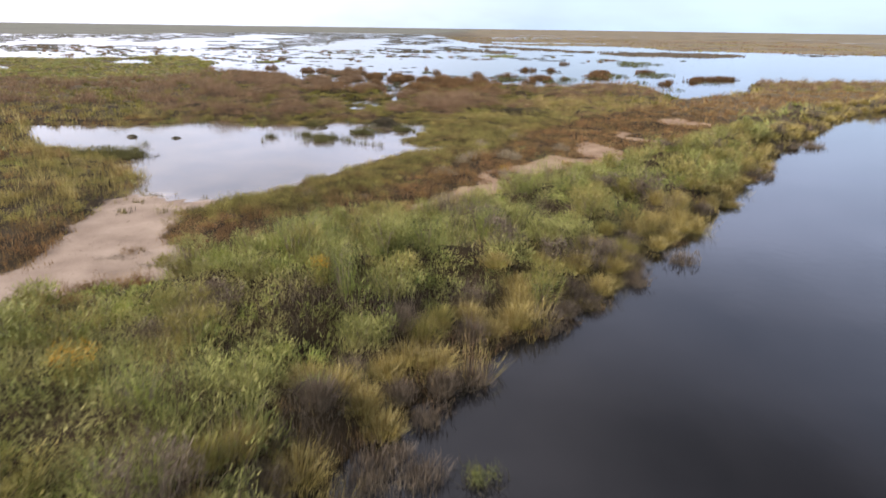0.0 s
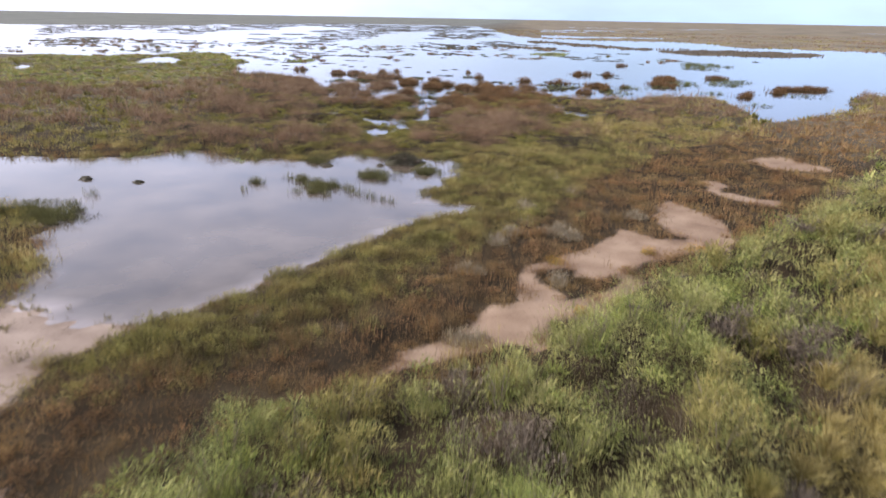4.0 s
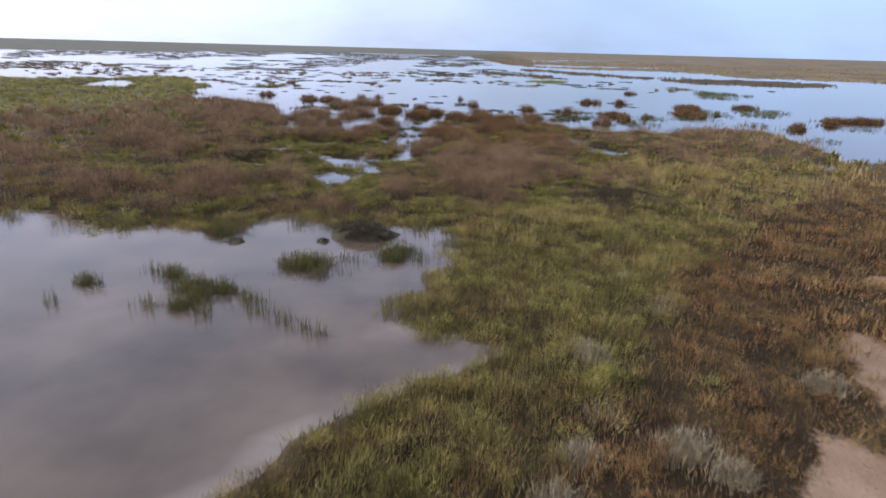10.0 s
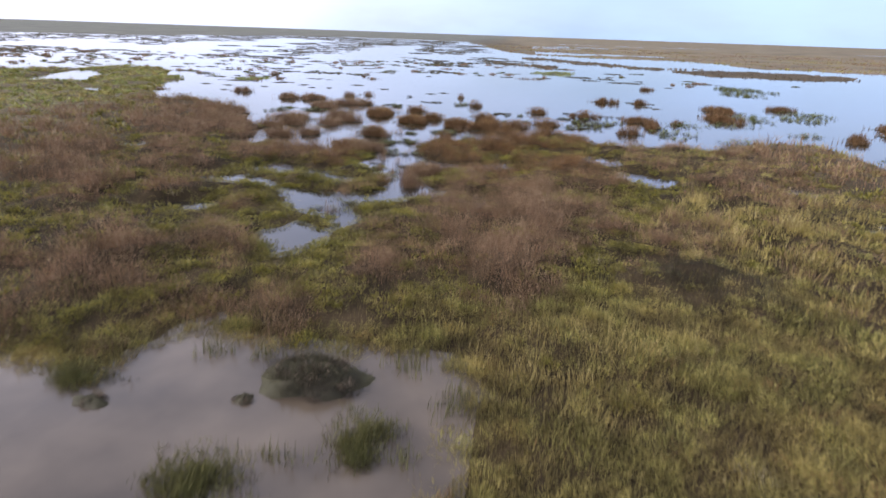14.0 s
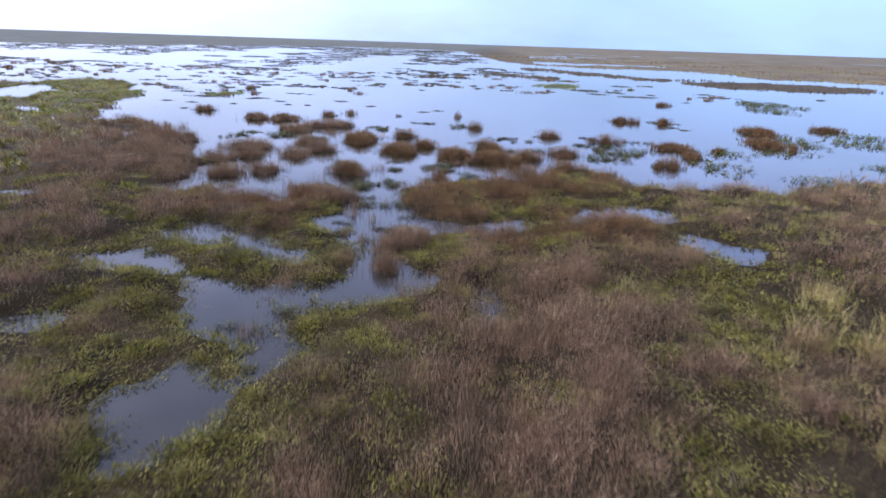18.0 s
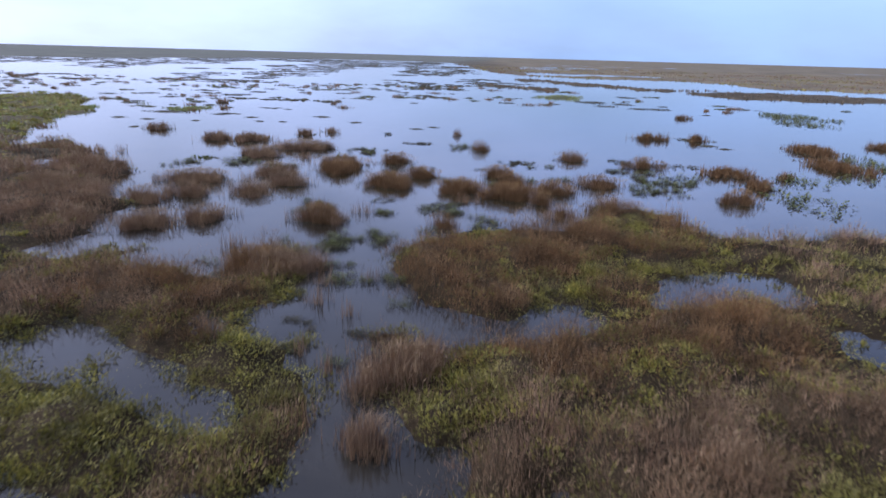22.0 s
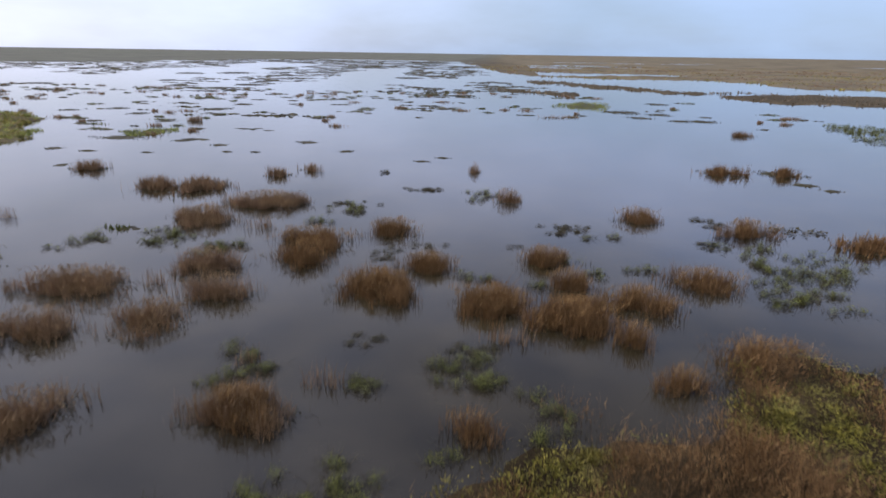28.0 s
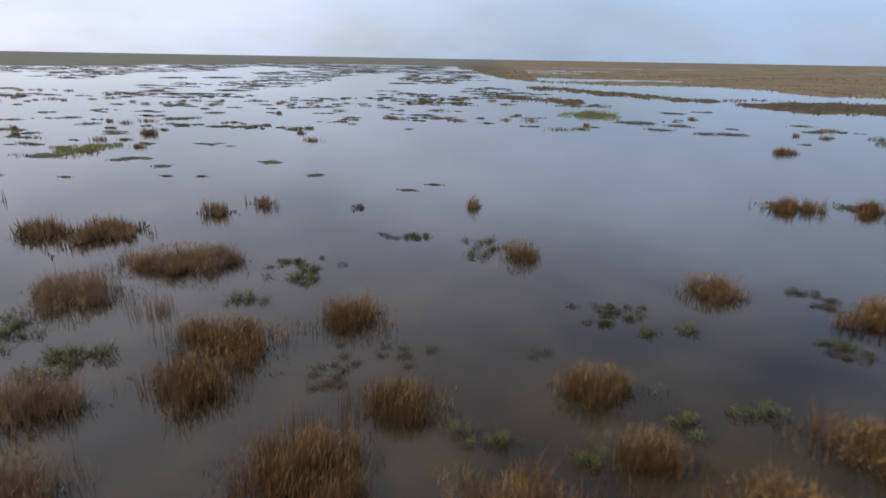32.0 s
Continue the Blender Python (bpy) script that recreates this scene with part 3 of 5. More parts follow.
RIGHT_LEAFY_A = [
    (24.7, 104.4, 2.7, 3.7), (33.9, 110.3, 3.05, 2.15), (38.9, 147.1, 5.05, 5.35), (20.7, 97.2, 2.2, 1.15), (13.4, 89.6, 2.25, 2.45),
    (18.6, 85.5, 2.1, 2.1), (26.2, 92.8, 1.45, 0.65), (37.3, 92.9, 2.2, 1.1), (28.1, 81.8, 1.7, 0.51), (31.2, 105.4, 3.05, 2.6),
    (16.1, 95.8, 1.7, 2.0), (35.3, 137.2, 2.9, 4.2), (6.7, 94.2, 1.95, 3.12),
]
CREEK_LEAFY_A = [
    (-10.5, 77.6, 0.85, 0.85), (-8.9, 78.7, 0.65, 0.8), (-9.8, 75, 0.6, 0.4), (-8.5, 73.7, 1.2, 0.45), (-6.9, 71.9, 0.4, 0.25),
    (-9, 68.7, 0.3, 0.25), (-7.9, 68.3, 0.35, 0.3), (-9.9, 68.9, 0.5, 0.15), (-6.9, 83.8, 0.95, 1.0), (-9.5, 82.7, 0.35, 0.5),
    (-13.1, 82.6, 0.7, 1.12), (-4.5, 82, 0.6, 0.4), (-8.8, 59.9, 0.35, 0.2), (-9.8, 60, 0.3, 0.25), (-8.6, 61.2, 0.3, 0.25),
]
CREEK_REED_A = [
    (-6.2, 65.2, 0.6, 0.4), (-6.9, 67.2, 0.4, 0.3),
    (-6.1, 68.1, 1.05, 0.85), (-11.7, 74.1, 1.15, 1.15), (-12.3, 80.7, 1.15, 0.34),
]
GREEN_BEDS = [(-3.8, 68.1, 1.07, 0.6), (-10.5, 67.4, 1.23, 0.7), (-16.3, 68.5, 0.8, 0.5), (-11.4, 64.8, 1.5, 0.7), (0.3, 71.3, 1.1, 0.6), (0.7, 68.6, 1.3, 0.7), (-11.6, 63.7, 0.9, 0.4), (-5.4, 66.3, 0.5, 0.3), (-1.9, 66.6, 0.5, 0.4), (-7.0, 76.4, 0.8, 1.6), (-6.5, 74.2, 1.0, 0.7), (-4.6, 79.3, 1.0, 0.5), (-1.5, 79.9, 1.2, 0.5), (2.6, 83.2, 1.6, 1.6),
              (-16.7, 68, 1.4, 0.6), (-10.9, 64.1, 2.0, 1.2), (-13.9, 65.4, 1.4, 0.9), (-12.2, 61.5, 0.5, 1.4), (-9.8, 67.2, 1.4, 1.6), (-3.7, 68.1, 1.1, 1.5), (-4.2, 66.3, 1.2, 0.9), (0.1, 68.3, 1.6, 1.9), (-7.7, 61.2, 1.1, 0.5), (1.1, 63.3, 0.6, 1.1), (3.6, 64.2, 1.1, 0.6), (3, 84.9, 2.5, 3.5), (2.2, 79.8, 1.7, 1.3), (-3.8, 73.1, 1.3, 0.8), (1.4, 76.8, 0.8, 0.8), (-2.4, 73.6, 4.6, 5.5), (-11.8, 57.8, 1.4, 1.4), (-3.2, 54.2, 1.3, 1.1), (4.2, 53.8, 1.7, 1.8), (5.6, 70.8, 3.4, 7.1)]
BROWN_BEDS = [(9.4, 52.2, 1.5, 1.3), (2.0, 84.6, 1.6, 1.2), (-6.2, 68.0, 1.2, 0.9), (-2.0, 68.7, 1.0, 0.8), (-6.3, 65.2, 1.15, 0.7), (-14.1, 66.5, 1.1, 0.5), (-14.5, 70.9, 1.0, 1.0), (-9.2, 63.8, 0.8, 0.4), (-3.6, 65.9, 1.2, 0.5), (2.8, 70.7, 1.5, 0.8), (0.4, 74.6, 1.0, 0.5), (-3.4, 72.3, 0.9, 0.5), (-4.4, 76.6, 1.6, 1.2), (1.4, 86.4, 0.8, 0.8), (-7.2, 78.0, 0.7, 0.7),
              (-6.2, 68.3, 1.3, 1.8), (-6.1, 65.2, 1.0, 1.2), (-3.6, 64.6, 1.2, 1.0), (-4.1, 62.2, 1.1, 1.1), (-1, 63.4, 1.4, 1.7), (-14.5, 71.5, 2.8, 1.9), (-12.4, 68.1, 1.2, 1.5), (-9.6, 63.2, 0.7, 0.5), (-3.6, 73.6, 1.2, 2.2), (3.6, 71.4, 1.7, 2.5), (4.8, 67.2, 1.7, 1.6), (-2.1, 69.3, 1.4, 1.8), (1, 66.5, 1.6, 1.3), (-6.4, 76.6, 1.2, 1.9), (-2.6, 76.6, 2.2, 1.2), (0.2, 73.3, 1.2, 0.8), (-0.3, 79.8, 1.4, 1.8), (-5.1, 54.8, 1.3, 2.2), (-1.2, 54.8, 2.1, 2.4), (-11.6, 54, 1.5, 0.9)]


# ---- fields over the plan ----
def value_noise(x, y, seed):
    xi, yi = np.floor(x).astype(np.int64), np.floor(y).astype(np.int64)
    fx, fy = x - xi, y - yi
    fx, fy = fx * fx * (3 - 2 * fx), fy * fy * (3 - 2 * fy)

    def corner(a, b):
        h = (a * 374761393 + b * 668265263 + seed * 362437) & 0xFFFFFFFF
        h = ((h ^ (h >> 13)) * 1274126177) & 0xFFFFFFFF
        return ((h ^ (h >> 16)) & 0xFFFF) / 65535.0

    lo = corner(xi, yi) * (1 - fx) + corner(xi + 1, yi) * fx
    hi = corner(xi, yi + 1) * (1 - fx) + corner(xi + 1, yi + 1) * fx
    return lo * (1 - fy) + hi * fy


def fbm(x, y, seed, octaves=3):
    """Layered noise between about -1 and 1."""
    total, size = 0.0, 1.0
    for k in range(octaves):
        total = total + size * (value_noise(x * 2 ** k, y * 2 ** k, seed + k) * 2 - 1)
        size *= 0.5
    return total / 1.6


def inside(poly, x, y):
    """Distance to a polygon's outline: positive inside, negative outside."""
    best = np.full(x.shape, 1e9)
    odd = np.zeros(x.shape, bool)
    for (ax, ay), (bx, by) in zip(poly, poly[1:] + poly[:1]):
        dx, dy = bx - ax, by - ay
        k = np.clip(((x - ax) * dx + (y - ay) * dy) / (dx * dx + dy * dy + 1e-9), 0, 1)
        best = np.minimum(best, (x - ax - k * dx) ** 2 + (y - ay - k * dy) ** 2)
        if ay != by:
            odd ^= ((ay > y) != (by > y)) & (x < (bx - ax) * (y - ay) / (by - ay) + ax)
    return np.where(odd, 1, -1) * np.sqrt(best)


LAKE = SHORE_WEST + SHORE_EAST + FAR_SHORE
BANK = BANK_INNER + CHANNEL[:-1][::-1]


def fields(x, y):
    """Land (metres from the water's edge, positive on land), and the distances inside channel, pond, lake, bare sand and weedy bank."""
    far = np.clip(np.hypot(x, y - 45) / 60, 1, 12)
    wx = x + far * (0.45 * fbm(x / 1.7, y / 1.7, 11) + 0.5 * fbm(x / 6, y / 6, 21)) + 0.28 * fbm(x / 0.7, y / 0.7, 12)
    wy = y + far * (0.45 * fbm(x / 1.7, y / 1.7, 31) + 0.5 * fbm(x / 6, y / 6, 41)) + 0.28 * fbm(x / 0.7, y / 0.7, 32)
    ch, pond, lake = inside(CHANNEL, wx, wy), inside(POND, x * 0.3 + wx * 0.7, y * 0.3 + wy * 0.7), inside(LAKE, wx, wy)
    lake = lake + np.clip((y - 190) / 60, 0, 1) * np.clip((y - 150) / 160, 0.5, 2.2) * 4.5 * fbm(x / 40, y / 12, 411)          # ragged far shore
    wet = np.maximum(np.maximum(ch, pond), lake)
    wet = np.maximum(wet, inside(CREEK, wx, wy) + 0.3)
    for p in POOLS:
        wet = np.maximum(wet, inside(p, wx, wy) + 0.3)
    slits = 22 * fbm(x / 150, y / 16, 421) - 8.0          # long pools out on the far plain
    wet = np.where((y > 235) & (x > 5) & (y < 900), np.maximum(wet, slits), wet)
    isle = np.max([inside(p, wx, wy) for p in ISLES], 0) + 3.5 * fbm(x / 14, y / 9, 401) - 0.8
    land = np.maximum(-wet, isle)
    sand = np.full(x.shape, -1e9)
    for p in SANDS:
        sand = np.maximum(sand, inside(p, wx, wy))
    return np.stack([land, ch, pond, lake, sand, inside(BANK, wx, wy)])


X0, X1, Y0, Y1, CELL = -90.0, 75.0, -8.0, 150.0, 0.25
gx, gy = np.meshgrid(np.arange(X0, X1, CELL), np.arange(Y0, Y1, CELL))
RASTER = np.concatenate([fields(gx[i:i + 64], gy[i:i + 64]) for i in range(0, len(gx), 64)], axis=1)


def sample(x, y):
    u, v = np.clip((x - X0) / CELL, 0, RASTER.shape[2] - 1.01), np.clip((y - Y0) / CELL, 0, RASTER.shape[1] - 1.01)
    i, j = u.astype(int), v.astype(int)
    a, b = u - i, v - j
    return RASTER[:, j, i] * (1 - a) * (1 - b) + RASTER[:, j, i + 1] * a * (1 - b) + RASTER[:, j + 1, i] * (1 - a) * b + RASTER[:, j + 1, i + 1] * a * b


def height(f, x, y):
    """The ground's height above the water."""
    land, ch, pond, lake, sand, bank = f
    beach = np.clip(np.maximum(sand + 1.0, 1.2 + np.minimum(pond, 0) * 0.6) * (x < 2), 0, 1) * (lake < -8)
    up = np.where(beach > 0.3, 0.10 * np.tanh(land / 2.5), np.where(y > 55, 0.10 * np.tanh(land / 1.2), 0.22 * np.tanh(land / 0.7)))
    up = up + np.clip(land, 0, 3) / 3 * (0.05 * fbm(x / 0.9, y / 0.9, 51) + 0.28 * np.clip(bank / 3, 0, 1))
    n1, n3 = fbm(x / 2.4, y / 2.4, 61), fbm(x / 1.1, y / 1.1, 81)
    mound = np.clip((y - 45) / 5, 0, 1) * (0.34 * np.clip(n1 * 1.5 + 0.25, 0, 1) + 0.14 * n3) + np.clip(bank / 1.5, 0, 1) * (0.62 * np.clip(n1 * 1.5 + 0.35, 0, 1) + 0.28 * n3)
    up = up + np.clip(land / 0.9, 0, 1) * (1 - beach) * np.clip(-sand, 0, 1) * np.maximum(mound + 0.06 * n3, 0)
    down = np.maximum(land, -3) * np.where(ch > -1, 0.55, np.where(pond > -1, 0.10, 0.25))
    return np.where(land > 0, np.maximum(up, 0.012), down - 0.02)


def mesh_of(name, verts, tris):
    me = bpy.data.meshes.new(name)
    me.vertices.add(len(verts))
    me.vertices.foreach_set("co", np.asarray(verts, np.float32).ravel())
    me.loops.add(len(tris) * 3)
    me.loops.foreach_set("vertex_index", np.asarray(tris, np.int32).ravel())
    me.polygons.add(len(tris))
    me.polygons.foreach_set("loop_start", np.arange(0, len(tris) * 3, 3, dtype=np.int32))
    me.update(calc_edges=True)
    return me


def sheet(name, xs, ys, z, colour, layer, mat):
    """A sheet over the grid xs by ys, with a colour for each corner."""
    ny, nx = z.shape
    mx, my = np.meshgrid(xs, ys)
    k = np.arange(ny * nx).reshape(ny, nx)
    a, b, c, d = k[:-1, :-1].ravel(), k[:-1, 1:].ravel(), k[1:, 1:].ravel(), k[1:, :-1].ravel()
    me = mesh_of(name, np.stack([mx, my, z], -1).reshape(-1, 3), np.concatenate([np.stack([a, b, c], -1), np.stack([a, c, d], -1)]))
    me.polygons.foreach_set("use_smooth", np.ones(len(me.polygons), bool))
    col = me.color_attributes.new(layer, "FLOAT_COLOR", "POINT")
    col.data.foreach_set("color", (colour.reshape(-1, 4) if colour.shape[-1] == 4 else np.concatenate([colour.reshape(-1, 3), np.ones((ny * nx, 1))], 1)).astype(np.float32).ravel())
    me.materials.append(mat)
    return new(name, me)


def steps(near_lo, near_hi, cell, lo, hi):
    """Even steps in the middle that grow outwards."""
    mid = list(np.arange(near_lo, near_hi, cell))
    out, s = [], cell
    v = mid[-1]
    while v < hi:
        s *= 1.07
        v += s
        out.append(v)
    back, s, v = [], cell, mid[0]
    while v > lo:
        s *= 1.07
        v -= s
        back.append(v)
    return np.array(back[::-1] + mid + out)


def relief(xs, ys):
    mx, my = np.meshgrid(xs, ys)
    f = np.concatenate([fields(mx[i:i + 64], my[i:i + 64]) for i in range(0, len(mx), 64)], axis=1)
    return mx, my, f, height(f, mx, my)


xs, ys = steps(-36, 26, 0.5, -4500, 4500), steps(3, 104, 0.5, -3000, 4850)
mx, my, F, Z = relief(xs, ys)
dist = np.hypot(mx, my)
Z = Z + np.clip((dist - 500) / 3000, 0, 1) * np.where(F[0] > 0, 3.0, 0)
plain = np.clip((my - 150) / 30, 0, 1) * np.clip((mx + 60 + (my - 300) * 0.05) / 80, 0, 1)
# far left land that takes the haze tone
hazy_olive = np.clip((my - 150) / 60, 0, 1) * np.clip((-mx - 20) / 60, 0, 1)
haze_sand = np.clip(F[4] / 0.45 + 0.95, 0, 1) * np.where(mx < -2, 1.0, 0.85)
shallow = np.clip(1 - np.abs(F[2] - 0.1) / 0.9, 0, 1) * (mx > -16) * (mx < 3) * (my < 41)
side = np.abs(mx - 3.1 + 0.123 * my)
plain = np.maximum(plain, 0.55 * np.clip((side - 18) / 16, 0, 1) * np.clip((my - 45) / 10, 0, 1) * (1 - hazy_olive))
plain = np.where((F[3] > 0) & (F[0] > 0), 0.35 * plain, plain)
cover = np.stack([haze_sand, hazy_olive, plain, np.clip(shallow * 0.5, 0, 0.36) * np.where(mx > -2.5, 0.5, 1.0)], -1)
ground = tagged(sheet("ground", xs, ys, Z, cover, "cover", M_GROUND), "flat brown marsh soil with bare pale sand patches", "ground", kind="structure")

# water: murk by body and depth
xs, ys = steps(-30, 14, 1.0, -4500, 4500), steps(4, 104, 1.0, -3000, 4850)
mx, my, F, Z = relief(xs, ys)
depth = np.clip(-Z, 0, 3)
DEEP, SILT, LAKEMUD = np.array([0.006, 0.0055, 0.0055]), np.array([0.064, 0.049, 0.034]), np.array([0.022, 0.017, 0.0085])
creek = np.clip((86 - my) / 8, 0, 1)[..., None]
LAKEMUD = LAKEMUD * (1 - creek) + np.array([0.016, 0.0135, 0.0095]) * creek
murk = np.where((F[1] > -2)[..., None], DEEP, np.where((F[2] > -2)[..., None], SILT, LAKEMUD))
beachy = np.clip((mx + 15) / 4, 0, 1) * (mx < 3) * (my < 39.5) + (my < 28)
bar = (np.clip(1 - depth / 0.085, 0, 1) ** 1.4 * np.clip(beachy, 0, 1) * (F[2] > -2) * np.where(mx > -2.5, 0.5, 1.0))[..., None]
murk = murk * (1 - bar) + np.array([0.18, 0.15, 0.13]) * bar
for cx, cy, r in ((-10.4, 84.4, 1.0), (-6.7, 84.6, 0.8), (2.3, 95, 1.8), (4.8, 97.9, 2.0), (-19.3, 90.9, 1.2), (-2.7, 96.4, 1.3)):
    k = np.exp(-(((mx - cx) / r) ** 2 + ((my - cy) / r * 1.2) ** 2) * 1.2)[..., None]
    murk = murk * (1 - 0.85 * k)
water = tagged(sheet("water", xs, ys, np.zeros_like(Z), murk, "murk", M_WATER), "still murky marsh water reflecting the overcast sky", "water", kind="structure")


# ---- plants ----
rng = np.random.default_rng(7)


def blades(x, y, z, h, w, lean, bent=True, curl=0.35):
    """Tapered blades rooted at x, y, z: corners and triangles."""
    n = len(x)
    a, f = rng.uniform(0, 2 * np.pi, n), rng.uniform(0, 2 * np.pi, n)
    lx, ly = lean[0] * h + np.cos(a) * h * curl * rng.random(n), lean[1] * h + np.sin(a) * h * curl * rng.random(n)
    sx, sy = np.cos(f) * w / 2, np.sin(f) * w / 2
    if not bent:
        v = np.stack([np.stack([x - sx, y - sy, z], -1), np.stack([x + sx, y + sy, z], -1), np.stack([x + lx, y + ly, z + h], -1)], 1)
        return v.reshape(-1, 3), np.arange(3 * n).reshape(-1, 3)
    m = 0.55
    bx, by, bz = x + lx * 0.35, y + ly * 0.35, z + h * m
    v = np.stack([np.stack([x - sx, y - sy, z], -1), np.stack([x + sx, y + sy, z], -1), np.stack([bx - sx * .8, by - sy * .8, bz], -1),
                  np.stack([bx + sx * .8, by + sy * .8, bz], -1), np.stack([x + lx, y + ly, z + h], -1)], 1)
    k = 5 * np.arange(n)[:, None]
    return v.reshape(-1, 3), np.concatenate([k + [0, 1, 3], k + [0, 3, 2], k + [2, 3, 4]])


def leaves(x, y, z, size, flat=0.5):
    """Diamond leaves lying at random slants."""
    n = len(x)
    a, s = rng.uniform(0, 2 * np.pi, n), rng.uniform(-1, 1, n) * (1 - flat) * 1.2 + 0.25
    d = np.stack([np.cos(a) * np.cos(s), np.sin(a) * np.cos(s), np.sin(s)], -1) * size[:, None]
    side = np.stack([-np.sin(a), np.cos(a), rng.uniform(-0.5, 0.5, n)], -1) * size[:, None] * 0.2
    p = np.stack([x, y, z], -1)
    v = np.stack([p, p + d * 0.5 + side, p + d, p + d * 0.5 - side], 1)
    k = 4 * np.arange(n)[:, None]
    return v.reshape(-1, 3), np.concatenate([k + [0, 1, 2], k + [0, 2, 3]])


def join(pieces):
    vs, ts, n = [], [], 0
    for v, t in pieces:
        vs.append(v)
        ts.append(t + n)
        n += len(v)
    return np.concatenate(vs), np.concatenate(ts)


def tussocks(cx, cy, cz, r, h, per, wide, bent, spread=0.45):
    """Feathery tufts whose stems fan out from their middle."""
    n = len(cx) * per
    k = np.repeat(np.arange(len(cx)), per)
    a, q = rng.uniform(0, 2 * np.pi, n), np.sqrt(rng.random(n))
    ox, oy = np.cos(a) * q, np.sin(a) * q
    hh = h[k] * (1.05 - 0.4 * q * q) * rng.uniform(0.6, 1.15, n)
    fan = spread * q
    return blades(cx[k] + ox * r[k], cy[k] + oy * r[k], cz[k], hh, wide * rng.uniform(0.6, 1.4, n), (ox * fan, oy * fan), bent, 0.6)


def puffs(cx, cy, cz, r, h, per, size, slim=0.055, rise=0.75):
    """Bushy domes of short fine sprigs that point up and outwards."""
    n = len(cx) * per
    k = np.repeat(np.arange(len(cx)), per)
    a, up = rng.uniform(0, 2 * np.pi, n), rng.uniform(0.0, 1.0, n)
    q = rng.uniform(0.45, 1.0, n) * (1 + 0.25 * np.sin(3 * a + 7 * cx[k]) * (1 - up))
    s = np.sqrt(1 - up * up * 0.9)
    ox, oy, oz = np.cos(a) * s * q, np.sin(a) * s * q, up * q
    p = np.stack([cx[k] + ox * r[k], cy[k] + oy * r[k], cz[k] + oz * h[k] * 0.9], -1)
    d = np.stack([ox, oy, oz * 0.6 + rise], -1) + rng.normal(0, 0.35, (n, 3))
    length = size * rng.uniform(0.6, 1.5, n)[:, None]
    d = d / np.linalg.norm(d, axis=1)[:, None] * length
    f = rng.uniform(0, 2 * np.pi, n)
    side = np.stack([np.cos(f), np.sin(f), rng.uniform(-0.3, 0.3, n)], -1) * length * slim
    v = np.stack([p - d * 0.35 - side, p - d * 0.35 + side, p + d], 1)
    return v.reshape(-1, 3), np.arange(3 * n).reshape(-1, 3)


def clumps(x, y, size, seed, squash=0.75):
    """Uneven clumps that fill the ground: each point's clump middle, how far it stands inside the clump's rim, and the clump's own random number."""
    u, v = x / size + 0.35 * fbm(x / size * 1.3, y / size * 1.3, seed + 7), y / (size * squash) + 0.35 * fbm(x / size * 1.3, y / size * 1.3, seed + 8)
    ui, vi = np.floor(u).astype(np.int64), np.floor(v).astype(np.int64)
    best, second = np.full(x.shape, 9.0), np.full(x.shape, 9.0)
    mid_u, mid_v = np.zeros(x.shape), np.zeros(x.shape)
    for i in (-1, 0, 1):
        for j in (-1, 0, 1):
            a, b = ui + i, vi + j
            pu, pv = a + value_noise(a + 0.0, b + 0.0, seed), b + value_noise(a + 0.0, b + 0.0, seed + 1)
            d = np.hypot(pu - u, pv - v)
            near = d < best
            second = np.where(near, best, np.minimum(second, d))
            mid_u, mid_v, best = np.where(near, pu, mid_u), np.where(near, pv, mid_v), np.where(near, d, best)
    rim = (second - best) * 0.5 * size
    own = value_noise(np.floor(mid_u * 997), np.floor(mid_v * 991), seed + 2)
    return mid_u * size, mid_v * size * squash, rim, own


def bulk(x, y):
    """How tall the growth stands: full in the middle of each clump, low along its rim."""
    _, _, rim, own = clumps(x, y, 1.9, 611)
    return (0.42 + 0.72 * np.clip(rim / 0.34, 0, 1)) * (0.72 + 0.6 * own)


def spine(y):
    return 3.1 - 0.123 * y


def scatter(per_m2, lo, hi, y0, y1, seed):
    """Points in the strip that lies between lo and hi metres from the middle line, with their fields."""
    r = np.random.default_rng(seed)
    n = int(per_m2 * (hi - lo) * 2 * (y1 - y0))
    y = r.uniform(y0, y1, n)
    x = spine(y) + r.uniform(lo, hi, n) * r.choice([-1, 1], n)
    f = sample(x, y)
    return x, y, f


def grows(x, y, f):
    """Where anything grows: on land but for bare sand and the beach, and thinly out into the shallows."""
    land, ch, pond, lake, sand, bank = f
    rag = fbm(x / 0.8, y / 0.8, 93)
    beach = (x > -9.5) & (x < 1.5) & (y < 39.2) & (pond > -2)
    edge = np.where(beach, np.where(x > -2.5, -0.1, 0.05) + 0.35 * rag, -0.24 + 0.5 * rag)
    edge = np.where((pond > -2) & (y > 39.5), -0.45 + 0.7 * rag, edge)
    creek = (y > 57) & (y < 84) & (x < 10) & (x > -30) & (land > -1.6) & (land <= edge) & (fbm(x / 0.7, y / 0.7, 141) > 0.34 - 0.25 * land)
    return creek | (land > edge) & ((sand < 0.0 + 0.3 * fbm(x / 0.9, y / 0.9, 91) + 0.3 * fbm(x / 0.4, y / 0.4, 92)) | (fbm(x / 0.6, y / 0.6, 97) > 0.52))


